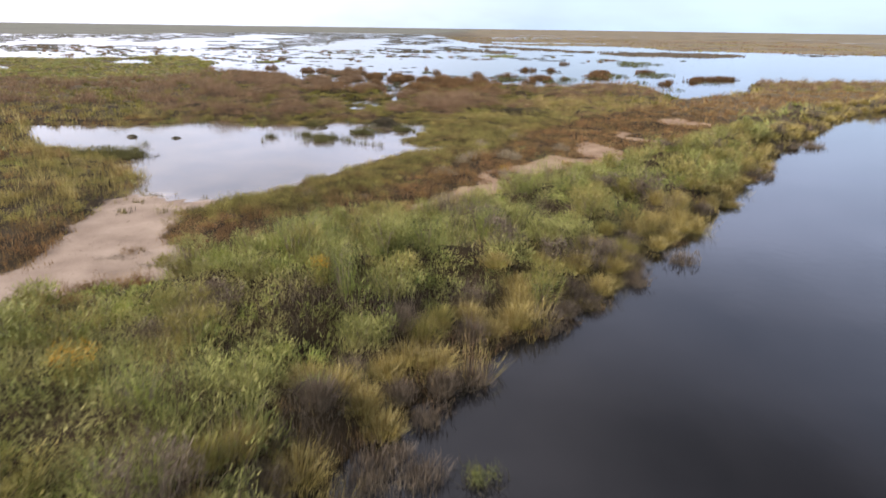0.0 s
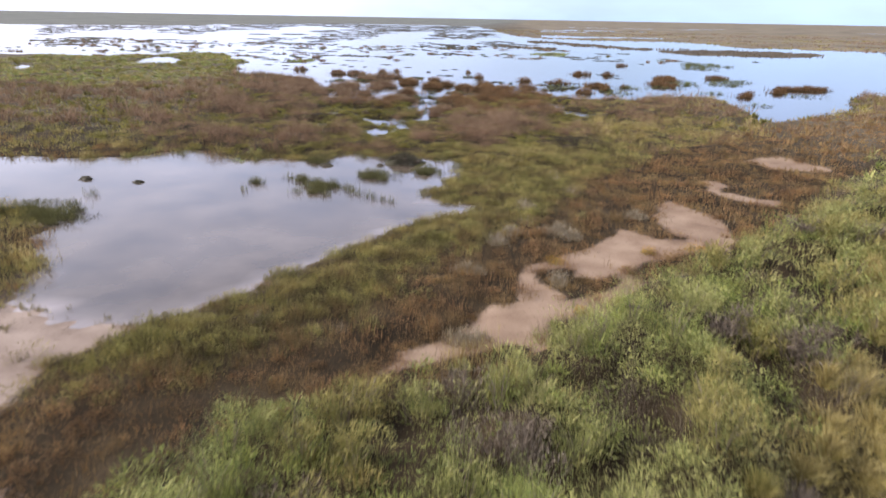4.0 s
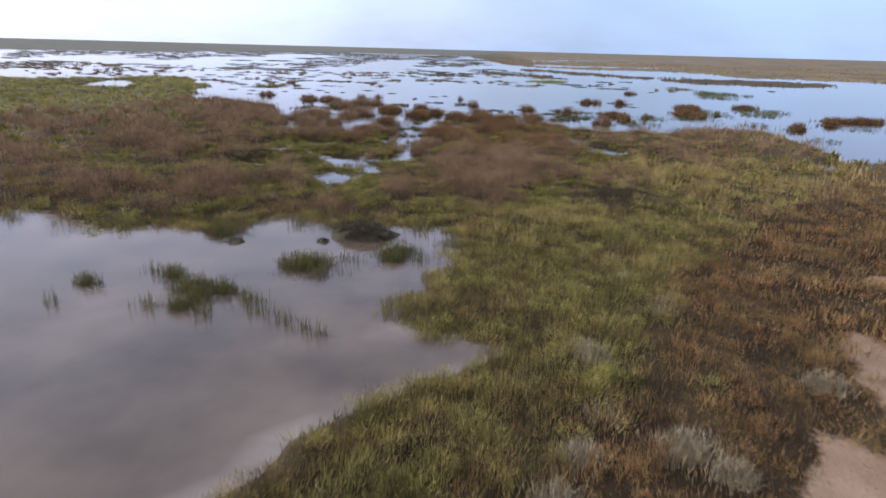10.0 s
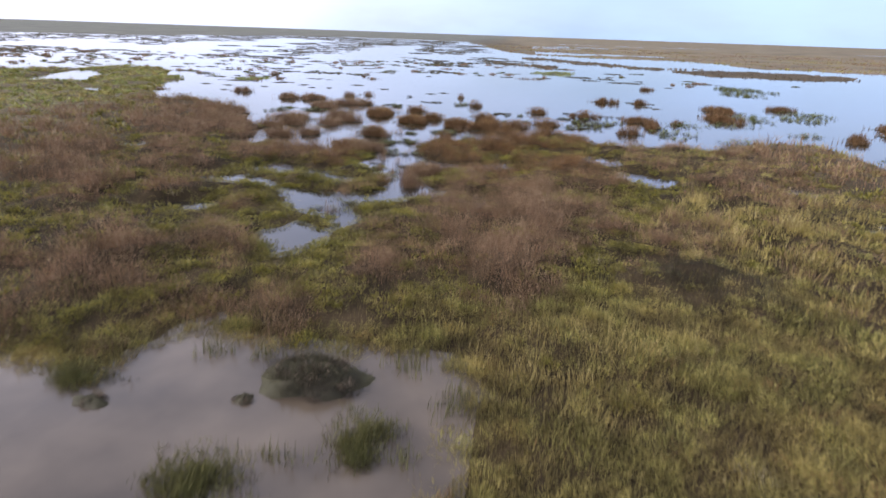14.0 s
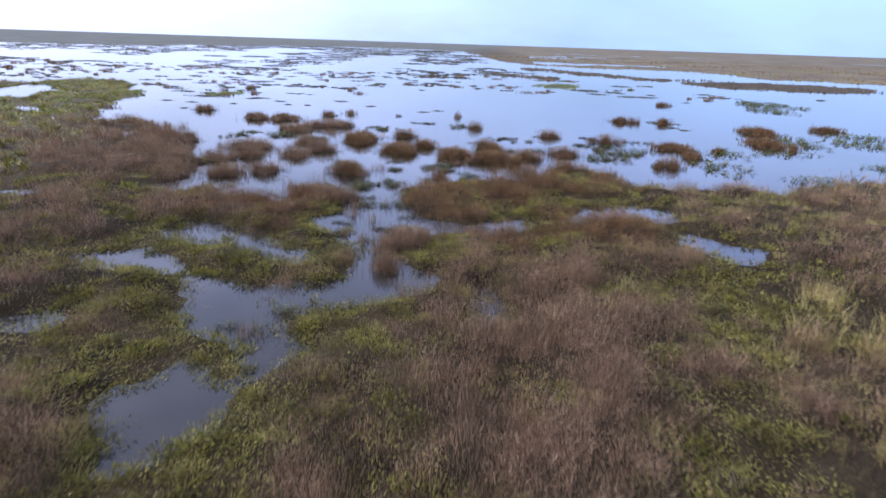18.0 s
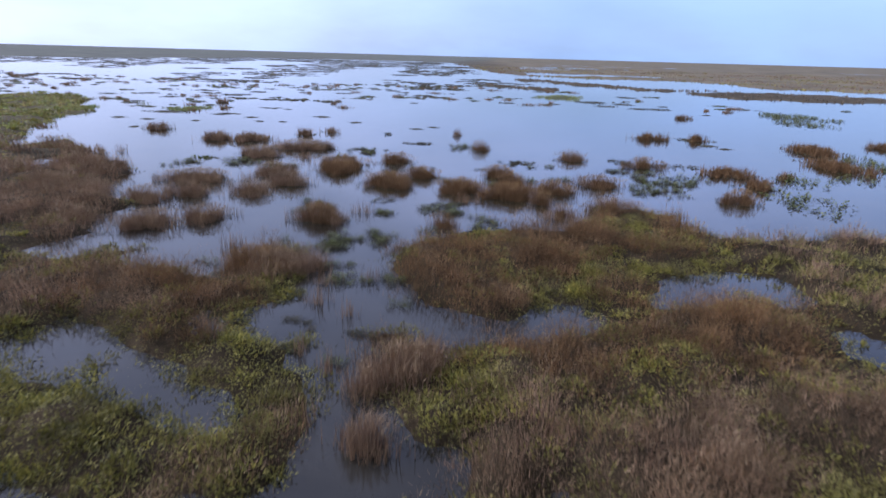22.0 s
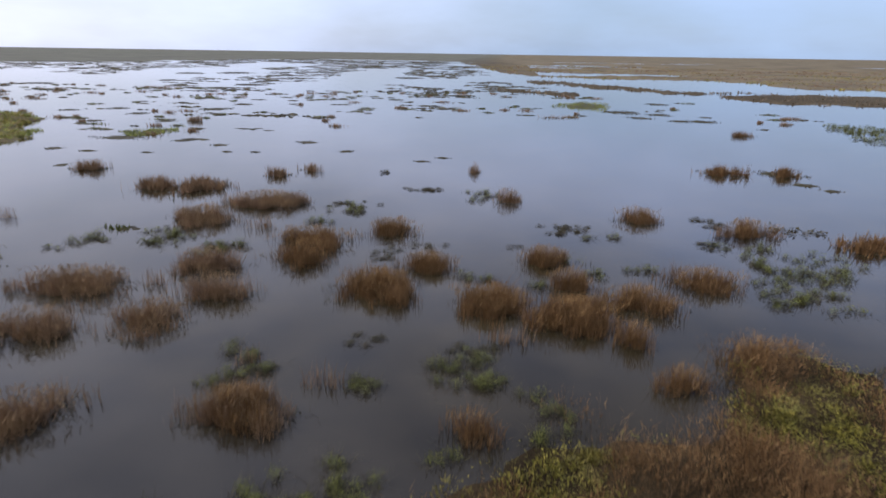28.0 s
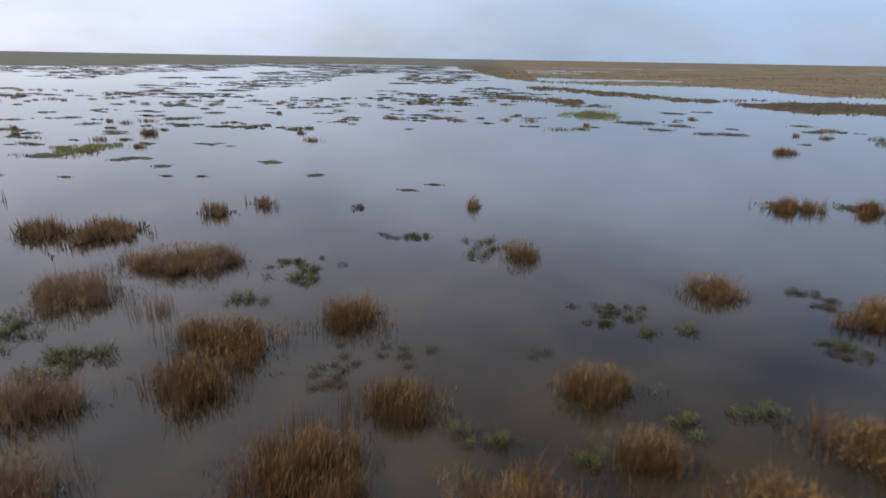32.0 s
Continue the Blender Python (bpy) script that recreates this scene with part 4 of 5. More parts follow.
def kinds(x, y, f):
    """Which plant grows where: weights by stretch of the plan and patchy noise."""
    land, ch, pond, lake, sand, bank = f
    cx, cy, _, own = clumps(x, y, 1.9, 611)
    px, py = x + 0.8 * (cx - x), y + 0.8 * (cy - y)          # one kind as a rule holds a whole clump
    n1, n2, n3 = fbm(px / 2.4, py / 2.4, 61), fbm(x / 5.5, y / 5.5, 71), fbm(x / 1.1, y / 1.1, 81)
    band = np.clip(1.4 + (bank + 9.8 + 1.5 * n2) / 2, 0, 1) * np.clip((x - 3) / 3, 0, 1) * (y > 27)
    marsh = np.clip((y - 49 - np.clip(x, -6, 30) * 0.5 + 3 * n2) / 4, 0, 1) * (1 - 0.9 * band)
    west = np.clip((-13.5 - x + n2 * 2) / 2, 0, 1) * (1 - marsh)
    on_bank = np.clip(bank / 0.8 + 0.5, 0, 1) * (1 - marsh)
    edge = np.clip(1.2 - np.abs(ch + 0.45) / 0.95, 0, 1)
    ridge = (1 - marsh) * (1 - west) * (1 - on_bank)
    shore = np.clip(1.7 + (pond + n1) / 3.2, 0, 1)
    olive = np.clip((y - 31.4 - np.clip(x, -5, 30) * 1.6 + n2 * 2.0 + n3) / 2.0, 0, 1)
    strip = np.exp(-((y - 51 - (x - 9) * 0.95 + n1) / 3.0) ** 2) * (x > 9)
    yellow = np.clip((y - 73 + 7 * n2) / 6, 0, 1) * np.clip((-42 - x + 6 * n1) / 7, 0, 1)
    w = {}
    rim = np.clip(1.3 - land, 0, 1) * (y < 74) * (y > 50)
    n4 = 0.6 * fbm(px / 1.5, py / 1.5, 121) + 0.5 * (own * 2 - 1)
    brown = np.clip(0.36 + 1.9 * n1 + 2.2 * n4 + 0.8 * n2 + 0.35 * (x < -12) * (x > -42) * (y > 66), 0.0, 1) * (1 - 0.85 * yellow)
    w["reed"] = marsh * brown * np.clip(1.15 - np.clip(y - 64, 0, 14) / 14 * (x > -8), 0, 1)
    w["reed"] = w["reed"] * (1 - 0.8 * rim)
    w["russet"] = marsh * brown * np.clip(np.clip(y - 62, 0, 14) / 14 * (x > -9), 0, 1) * 0.9 + strip * 0.5 * (1 - marsh)
    w["leafy"] = marsh * np.clip(0.42 - 1.7 * n1 - 1.8 * n4 - 0.6 * n2 + 0.9 * yellow, 0.02, 1.4) * np.clip(1.2 - np.clip(land, 0, 8) / 14, 0.5, 1)
    w["leafy"] = w["leafy"] + 0.8 * rim * marsh
    rough = 0.35 * n3
    green = np.max([np.exp(-(((x - a) / c) ** 2 + ((y - b) / d) ** 2) * (1 + rough)) for a, b, c, d in GREEN_BEDS], 0) * marsh
    dry = np.max([np.exp(-(((x - a) / c) ** 2 + ((y - b) / d) ** 2) * (1 + rough)) for a, b, c, d in BROWN_BEDS], 0) * marsh
    w["leafy"] = (w["leafy"] + 1.6 * green) * (1 - 0.8 * dry)
    w["reed"] = (w["reed"] + 1.1 * dry * (y < 68)) * (1 - 0.8 * green)
    w["russet"] = (w["russet"] + 1.1 * dry * (y >= 68)) * (1 - 0.8 * green)
    tan = marsh * np.clip((x - 4) / 4, 0, 1) * np.clip((69 - y) / 5, 0, 1)
    glade = marsh * np.exp(-((x + 15) ** 2 / 60 + (y - 63) ** 2 / 45))
    w["leafy"] = w["leafy"] + 0.9 * glade * np.clip(0.6 - 1.5 * n1 + n3, 0, 1)
    w["leafy"] = w["leafy"] * (1 - 0.6 * tan)
    w["reed"] = w["reed"] * (1 - 0.2 * tan) * (1 - 0.5 * glade) + 0.55 * on_bank * edge * np.clip(0.5 + n1 + n3, 0, 1)
    w["russet"] = w["russet"] * (1 - 0.5 * tan)
    spit = marsh * np.clip((y - 66) / 5, 0, 1) * np.clip((x + 9) / 2, 0, 1)
    w["leafy"] = w["leafy"] * (1 - 0.7 * spit)
    w["russet"] = w["russet"] + 0.65 * spit * np.clip(0.4 + n1 + n3, 0, 1)
    w["olive"] = 0.2 * tan + ridge * np.maximum(shore, olive) * 0.9 + west * np.clip(0.5 + 0.8 * n1, 0.05, 1) + marsh * (0.06 + 0.35 * np.clip(-n1 - 0.5 * n3, 0, 1) + 0.25 * np.clip(1 - (y - 50) / 14, 0, 1))
    w["rust"] = ridge * (1.05 - np.maximum(shore * 0.85, olive * 0.85)) * np.clip(0.8 + 0.5 * n3, 0.1, 1) + west * np.clip(0.2 - 0.9 * n1, 0, 1)
    w["rust"] = w["rust"] + 0.9 * np.exp(-((bank - 0.3) / 1.0) ** 2) * (x < 4) * (y < 26)
    w["weed"] = on_bank * np.clip(0.65 + 0.9 * n1, 0.05, 1) * (1 - 0.85 * edge)
    w["bright"] = 0.9 * yellow * marsh + on_bank * np.clip(0.32 - 1.1 * n2 + 0.3 * n3, 0.02, 0.8) * (1 - 0.8 * edge) + west * np.clip(-0.2 + 0.9 * n2, 0, 0.5)
    w["straw"] = yellow * marsh * 0.7 + (0.3 * strip + 0.9 * tan) * np.clip(0.6 + 1.2 * n4, 0, 1) + on_bank * edge * np.clip(1.1 - n3, 0.2, 1.4) + on_bank * np.clip(0.02 + 0.3 * n2, 0, 0.2) + west * np.clip(0.25 + 0.7 * n4, 0.05, 0.8)
    w["pale"] = ridge * np.clip((n3 - 0.42) * 3, 0, 0.8) * np.clip(1 - np.abs(land - 6) / 6, 0, 1) + 0.02 * marsh
    # last dark term fills bank hollows, imitating the shade between mounds
    w["dark"] = marsh * 0.10 + 0.06 * ridge + 4.0 * np.exp(-((x - 6) ** 2 / 4 + (y - 53.8) ** 2 / 3.5)) + on_bank * edge * np.clip(0.4 + n3, 0, 0.9) + on_bank * np.clip(-0.9 * n1 - 0.4 * n3, 0, 0.9)
    verge = on_bank * np.clip(1 - bank / 3.2 + 0.5 * n1, 0, 1) * np.clip((x - 1) / 3, 0, 1)
    w["weed"], w["bright"] = w["weed"] * (1 - 0.5 * verge), w["bright"] * (1 - 0.85 * verge)
    w["straw"], w["pale"], w["dark"] = w["straw"] + 0.22 * verge, w["pale"] + 0.25 * verge * np.clip(0.5 + n3, 0, 1), w["dark"] + 0.2 * verge * np.clip(0.5 - n3, 0, 1)
    w["olive"] = w["olive"] + 0.3 * verge
    w["dark"] = w["dark"] + 1.1 * marsh * (y > 56) * np.clip(1 - np.abs(land + 0.05) / 0.38, 0, 1)          # dark stems at the waterline stand in for the clumps' shaded, reflected undersides
    w["gold"] = ridge * np.clip(n3 * n1 * 1.4 - 0.22, 0, 0.5) + on_bank * np.clip(n3 * n2 - 0.2, 0, 0.6)
    w["twig"] = on_bank * np.clip(2.0 * n4 - 0.1, 0, 1.1) + 0.5 * on_bank * edge * np.clip(0.3 + n4, 0, 1)
    w["weed"] = w["weed"] * np.clip(0.75 - 0.9 * n4, 0.1, 1.2)
    inland = np.clip((x - 3.5 + 1.5 * n1) / 4, 0, 1)          # away from the spit the stands turn from russet to tan and olive
    w["reed"] = w["reed"] + 0.55 * inland * w["russet"]
    w["olive"] = w["olive"] + 0.45 * inland * w["russet"]
    w["russet"] = w["russet"] * (1 - 0.9 * inland)
    ochre = np.exp(-(((x - 1.2) / 1.6) ** 2 + ((y - 47.8) / 1.7) ** 2) * (1 + 0.8 * n3))
    w["straw"], w["leafy"] = w["straw"] + 1.3 * ochre, w["leafy"] + 0.5 * ochre
    return {k: np.clip(v, 0, 2) ** 1.7 for k, v in w.items()}


STUFF = {
    "reed": ("brown_reed_bed", M_REED, "tall dry purple-brown reeds growing in the wet marsh", 0.78, 0.011),
    "russet": ("russet_reed_bed", M_RUSSET, "tall dry orange-brown reeds at the lake edge", 0.72, 0.011),
    "leafy": ("creeping_water_plants", M_LEAFY, "low yellow-green leafy water plants creeping over mud", 0.26, 0.045),
    "olive": ("olive_marsh_grass", M_OLIVE, "knee-high olive green marsh grass beside the pond", 0.30, 0.012),
    "rust": ("rust_red_saltbush", M_RUST, "low rust-brown saltbush carpet on sandy ground", 0.38, 0.016),
    "weed": ("grey_green_weeds", M_WEED, "waist-high grey-green weeds on the channel bank", 0.45, 0.012),
    "bright": ("fresh_green_weeds", M_BRIGHT, "leafy fresh green weeds on the channel bank", 0.45, 0.045),
    "straw": ("straw_bank_grass", M_STRAW, "yellow straw-coloured grass along the channel edge", 0.70, 0.012),
    "pale": ("pale_dead_grass_tufts", M_PALE, "bleached dead grass tufts among the saltbush", 0.45, 0.010),
    "dark": ("dark_weeds_and_shade", M_DARK, "dark wet dead weeds in the marsh, also standing in for shade in hollows and waterline rims", 0.30, 0.014),
    "twig": ("grey_brown_dead_weeds", M_TWIG, "dead grey-brown weeds between the green ones on the bank", 0.5, 0.009),
    "reedhead": ("reed_seed_heads", M_REEDHEAD, "pale feathery seed heads on top of the brown reeds", 0.3, 0.01),
    "russethead": ("russet_seed_heads", M_RUSSETHEAD, "tawny feathery seed heads on top of the russet reeds", 0.3, 0.01),
    "gold": ("golden_flowering_weeds", M_GOLD, "small golden flowering weeds", 0.40, 0.04),
}
made = {k: [] for k in STUFF}
for tier, (per, lo, hi, y0, y1, widen, bent) in enumerate(((70, 0, 11, 4, 87, 1.0, False), (60, 11, 24, 6, 98, 1.9, False), (28, 24, 85, 8, 148, 4.2, False))):
    x, y, f = scatter(per, lo, hi, y0, y1, 100 + tier)
    keep = grows(x, y, f)
    x, y, f = x[keep], y[keep], f[:, keep]
    w = kinds(x, y, f)
    for k, less in (("leafy", 0.6), ("weed", 0.8)):
        w[k] = w[k] * less
    names = list(w)
    acc = np.cumsum(np.stack([w[k] for k in names]), 0)
    pick = (rng.random(len(x)) * np.maximum(acc[-1], 0.02) > acc).sum(0)
    lump = fbm(x / 1.3, y / 1.3, 95)
    thin = rng.random(len(x)) < np.clip(0.95 + 0.6 * lump, 0.5, 1)
    z = height(f, x, y) - 0.02
    for k, name in enumerate(names):
        s = (pick == k) & thin
        n = int(s.sum())
        if not n:
            continue
        _, _, _, tall, wide = STUFF[name]
        low = np.where((x[s] < -44) & (y[s] > 76), 0.5, 1.0)
        h = low * bulk(x[s], y[s]) * tall * (0.6 if name in ("reed", "russet") else 1) * rng.uniform(0.25, 1.0, n) * (1 + 0.5 * lump[s])
        if name in ("leafy", "bright", "gold"):
            rep = (2, 2, 1)[tier]
            px, py, pz, ph = np.repeat(x[s], rep), np.repeat(y[s], rep), np.repeat(z[s], rep), np.repeat(h, rep)
            r = 0.10 * (1 + tier)
            px, py = px + rng.uniform(-r, r, n * rep), py + rng.uniform(-r, r, n * rep)
            made[name].append(leaves(px, py, pz + ph * np.sqrt(rng.random(n * rep)), wide * (0.74, 1.5, 5.2)[tier] * rng.uniform(0.7, 1.4, n * rep)))
            if tier == 0 and name == "gold":
                made[name].append(blades(x[s], y[s], z[s], h * 0.95, np.full(n, 0.008), (0.05, 0.02), False))
        else:
            made[name].append(blades(x[s], y[s], z[s], h, wide * widen * rng.uniform(0.7, 1.4, n), (0.12 * fbm(x[s] / 3, y[s] / 3, 98), 0.12 * fbm(x[s] / 3, y[s] / 3, 99)), bent))

# carpet of small leaves between the taller water plants, out over the waterline
x, y, f = scatter(210, 0, 12, 54, 88, 173)
w = kinds(x, y, f)
share = w["leafy"] / np.maximum(sum(w.values()), 0.02)
fringe = np.clip(1 - np.abs(f[0] + 0.02) / 0.3, 0, 1)
s = (f[0] > -0.25 + 0.3 * fbm(x / 0.5, y / 0.5, 174)) & (rng.random(len(x)) < np.clip(share * 0.75 - 0.1 + 0.4 * fringe * (share > 0.12), 0, 1))
x, y, z = x[s], y[s], np.maximum(height(f[:, s], x[s], y[s]), -0.02)
n = len(x)
me = mesh_of("leaf_carpet", *leaves(x, y, z + rng.uniform(0.01, 0.16, n) * bulk(x, y), 0.068 * rng.uniform(0.7, 1.4, n), 0.7))
me.materials.append(M_LEAFY)
tagged(new("leaf_carpet", me), "carpet of small yellow-green leaves creeping over wet mud", "vegetation", kind="stuff")

# dense short turf between the olive tufts
x, y, f = scatter(330, 0, 13, 22, 58, 171)
w = kinds(x, y, f)
olive = w["olive"] / np.maximum(sum(w.values()), 0.02)
s = grows(x, y, f) & (rng.random(len(x)) < np.clip(olive * 1.3 - 0.15, 0, 1))
x, y, z = x[s], y[s], height(f[:, s], x[s], y[s]) - 0.02
n = len(x)
me = mesh_of("olive_turf", *blades(x, y, z, 0.34 * rng.uniform(0.4, 1.0, n) * (0.6 + 0.4 * bulk(x, y)), 0.017 * rng.uniform(0.7, 1.4, n), (0.1, 0.04), False, 0.5))
me.materials.append(M_TURF)
tagged(new("olive_turf", me), "dense short olive-green turf between the marsh grass tufts", "vegetation", kind="stuff")

TUFTS = {"reed": (0.66, 0.84, 0.009), "russet": (0.62, 0.82, 0.009), "rust": (0.34, 0.40, 0.010), "weed": (0.55, 0.72, 0.009), "straw": (0.50, 0.80, 0.010),
         "olive": (0.40, 0.38, 0.010), "pale": (0.25, 0.45, 0.009), "bright": (0.42, 0.6, 0.010), "dark": (0.3, 0.3, 0.014), "leafy": (0.42, 0.30, 0.01), "twig": (0.42, 0.62, 0.008)}
SPRIG = {"reed": 0.095, "russet": 0.10, "rust": 0.065, "weed": 0.09, "olive": 0.085, "bright": 0.085}
for tier, (per, lo, hi, y0, y1, widen, bent, stems) in enumerate(((3.9, 0, 11, 4, 87, 1.0, False, 66), (1.9, 11, 24, 6, 98, 1.8, False, 38), (0.7, 24, 85, 8, 148, 4.0, False, 22))):
    x, y, f = scatter(per, lo, hi, y0, y1, 200 + tier)
    keep = grows(x, y, f)
    x, y, f = x[keep], y[keep], f[:, keep]
    w = kinds(x, y, f)
    names = [k for k in w if k in TUFTS]
    acc = np.cumsum(np.stack([w[k] for k in names]), 0)
    pick = (rng.random(len(x)) * np.maximum(acc[-1], 0.4) > acc).sum(0)
    z = np.maximum(height(f, x, y), -0.1) - 0.03
    for k, name in enumerate(names):
        s = pick == k
        n = int(s.sum())
        if n:
            rad, tall, wide = TUFTS[name]
            rr, hh = rad * (1.15, 1.15, 1.0)[tier] * rng.uniform(0.6, 1.5, n), tall * rng.uniform(0.7, 1.2, n) * bulk(x[s], y[s]) * np.where((x[s] < -44) & (y[s] > 76), 0.45, np.where((x[s] < -19) & (y[s] > 74), 0.75, 1.0))
            if name == "leafy":
                made[name].append(puffs(x[s], y[s], z[s], rr, hh, int(stems * (1.9, 1.8, 1)[tier]), 0.068 * (1, 1.6, 4.6)[tier], 0.22))
            elif name in ("straw", "pale", "dark", "twig"):
                if name == "straw":
                    made[name].append(puffs(x[s], y[s], z[s], rr, hh * 0.85, stems, 0.1 * (1.0, 1.8, 4.0)[tier], rise=1.2))
                made[name].append(tussocks(x[s], y[s], z[s], rr, hh, stems, wide * widen, bent))
            else:
                tallish = name in ("reed", "russet")
                if tallish:          # taller in the heart of each stand, low along its rim
                    share = w[name][s] / np.maximum(acc[-1][s], 0.05)
                    hh = hh * np.clip(0.5 + 0.7 * share, 0.5, 1.15)
                    m = int(stems * 0.55)
                    j = np.repeat(np.arange(n), m)
                    q, a = np.sqrt(rng.random(n * m)), rng.uniform(0, 2 * np.pi, n * m)
                    top = hh[j] * (1.0 - 0.35 * q * q) * rng.uniform(0.62, 1.05, n * m)
                    made[name + "head"].append(blades(x[s][j] + np.cos(a) * q * rr[j] * 1.05, y[s][j] + np.sin(a) * q * rr[j] * 1.05, z[s][j] + top, 0.16 * rng.uniform(0.6, 1.4, n * m) * (1, 1.2, 2)[tier],
                                                      0.010 * widen * rng.uniform(0.7, 1.4, n * m), (0.12, 0.03), False, 1.1))
                leafy = name in ("weed", "bright")
                made[name].append(puffs(x[s], y[s], z[s], rr, hh, int(stems * (2.4 if tallish else 2.6, 1.8, 1)[tier]), SPRIG[name] * (1.15, 2.0, 4.4)[tier] * (0.85 if leafy else 1), 0.13 if leafy else 0.055,
                                        1.5 if tallish else 0.4 if leafy else 0.75))
                made[name].append(tussocks(x[s], y[s], z[s], rr * 0.75, hh * 1.06, stems // 2 if tallish else stems // 5, wide * widen * (0.7 if tallish else 1), bent, 0.3))
for name, pieces in made.items():
    title, mat, label, _, _ = STUFF[name]
    me = mesh_of(title, *join(pieces))
    me.materials.append(mat)
    tagged(new(title, me), label, "vegetation", kind="stuff")


# ---- things ----
def part(name, geo, mat, parent, label="", kind="stuff"):
    me = mesh_of(name, *geo)
    me.materials.append(mat)
    ob = new(name, me)
    ob.parent = parent
    if label:
        ob["label"] = label
    if kind:
        ob["kind"] = kind
    return ob


def thing(name, x, y, label, category, group, z=0.0):
    ob = new(name)
    ob.empty_display_size = 0.2
    ob.matrix_world = Matrix.Translation((x, y, z))
    return tagged(ob, label, category, group)


def disc(n, rx, ry, edge=0.25):
    """n points in a ragged ellipse."""
    a, r = rng.uniform(0, 2 * np.pi, n), np.sqrt(rng.random(n))
    ph = rng.uniform(0, 6, 3)
    r = r * (1 + edge * (np.sin(2 * a + ph[0]) * 0.5 + np.sin(3 * a + ph[1]) * 0.5 + np.sin(7 * a + ph[2]) * 0.4))
    return np.cos(a) * r * rx, np.sin(a) * r * ry


def mat_mound(rx, ry, h):
    """A low lumpy heap of rotting stems, sunk a little below the water."""
    rings, segs = 6, 18
    ph = rng.uniform(0, 6, 3)
    v = [(0, 0, h)]
    for i in range(1, rings + 1):
        q = i / rings
        for j in range(segs):
            a = 2 * math.pi * j / segs
            k = q * (1 + 0.2 * math.sin(2 * a + ph[0]) + 0.14 * math.sin(5 * a + ph[1]))
            v.append((math.cos(a) * rx * k, math.sin(a) * ry * k, h * (1 - q ** 2.2) * (1 + 0.25 * math.sin(4 * a + ph[2] + i)) - 0.06 * q))
    t = [(0, 1 + j, 1 + (j + 1) % segs) for j in range(segs)]
    for i in range(rings - 1):
        for j in range(segs):
            a, b = 1 + i * segs + j, 1 + i * segs + (j + 1) % segs
            t += [(a, a + segs, b), (b, a + segs, b + segs)]
    return np.array(v), np.array(t)


def reed_clump(x, y, rx, ry, tall, mat, near, label, group, fringe=True):
    """Stems, drooping leaves, seed heads and a rotting mat at the foot."""
    ob = thing("reed_clump", x, y, label, "reeds", group)
    area = max(rx * ry * 3.1, 0.2)
    per, wide, each = ((620, 0.010, 120), (260, 0.017, 60), (80, 0.045, 25))[near]
    head = M_RUSSETHEAD if mat is M_RUSSET else M_REEDHEAD if mat is M_REED else mat
    k = max(2, int(area * per / each))
    u, v = disc(k, rx * 0.8, ry * 0.8, 0.55)
    part("stem_tuft", tussocks(u, v, np.full(k, -0.06), rng.uniform(0.25, 0.45, k), tall * rng.uniform(0.75, 1.2, k), each, wide, near == 0, 0.28), mat, ob)
    part("side_growth", puffs(u, v, np.full(k, -0.02), rng.uniform(0.3, 0.5, k), tall * rng.uniform(0.6, 0.9, k), each, (0.10, 0.14, 0.35)[near], rise=2.2), mat, ob)
    m = int(area * per * 0.3) + 12
    u, v = disc(m, rx * 1.05, ry * 1.1, 0.6)
    part("leaf_sheaf", blades(u, v, np.full(m, -0.05), tall * rng.uniform(0.4, 0.95, m), np.full(m, wide * 1.3), (0.0, 0.0), near == 0, 0.28), mat, ob)
    if near < 2:
        m = int(area * per * 0.3)
        u, v = disc(m, rx * 0.95, ry * 0.95, 0.5)
        crown = 1 - 0.4 * np.clip((u / rx) ** 2 + (v / ry) ** 2, 0, 1)
        part("seed_plume", blades(u, v, tall * crown * rng.uniform(0.6, 0.95, m), rng.uniform(0.12, 0.26, m), np.full(m, wide * 1.4), (0.15, 0.0), False, 0.9), head, ob, "pale feathery seed heads")
    if fringe:
        m = int(area * (130, 70, 25)[near]) + 14
        u, v = disc(m, rx * 1.15, ry * 1.25, 0.5)
        part("rotting_mat", blades(u, v, np.full(m, -0.03), rng.uniform(0.08, 0.22, m), np.full(m, wide * 2), (0, 0), False, 2.0), M_DARK, ob, "dark rotting stems at the water line")
    return ob


def stalk_patch(x, y, rx, ry, tall, mat, label, group):
    """Thin upright stalks standing apart in open water."""
    ob = thing("stalk_patch", x, y, label, "reeds", group)
    n = int(rx * ry * 3.1 * 90) + 14
    u, v = disc(n, rx, ry, 0.5)
    part("stalk_tuft", blades(u, v, np.full(n, -0.05), tall * rng.uniform(0.35, 1.1, n), np.full(n, 0.016), (0.05, 0.0), True, 0.25), mat, ob)
    m = n // 2
    u, v = disc(m, rx, ry, 0.5)
    part("leaf_sheaf", blades(u, v, np.full(m, -0.03), tall * rng.uniform(0.2, 0.6, m), np.full(m, 0.014), (0.0, 0.0), False, 0.6), mat, ob)
    return ob


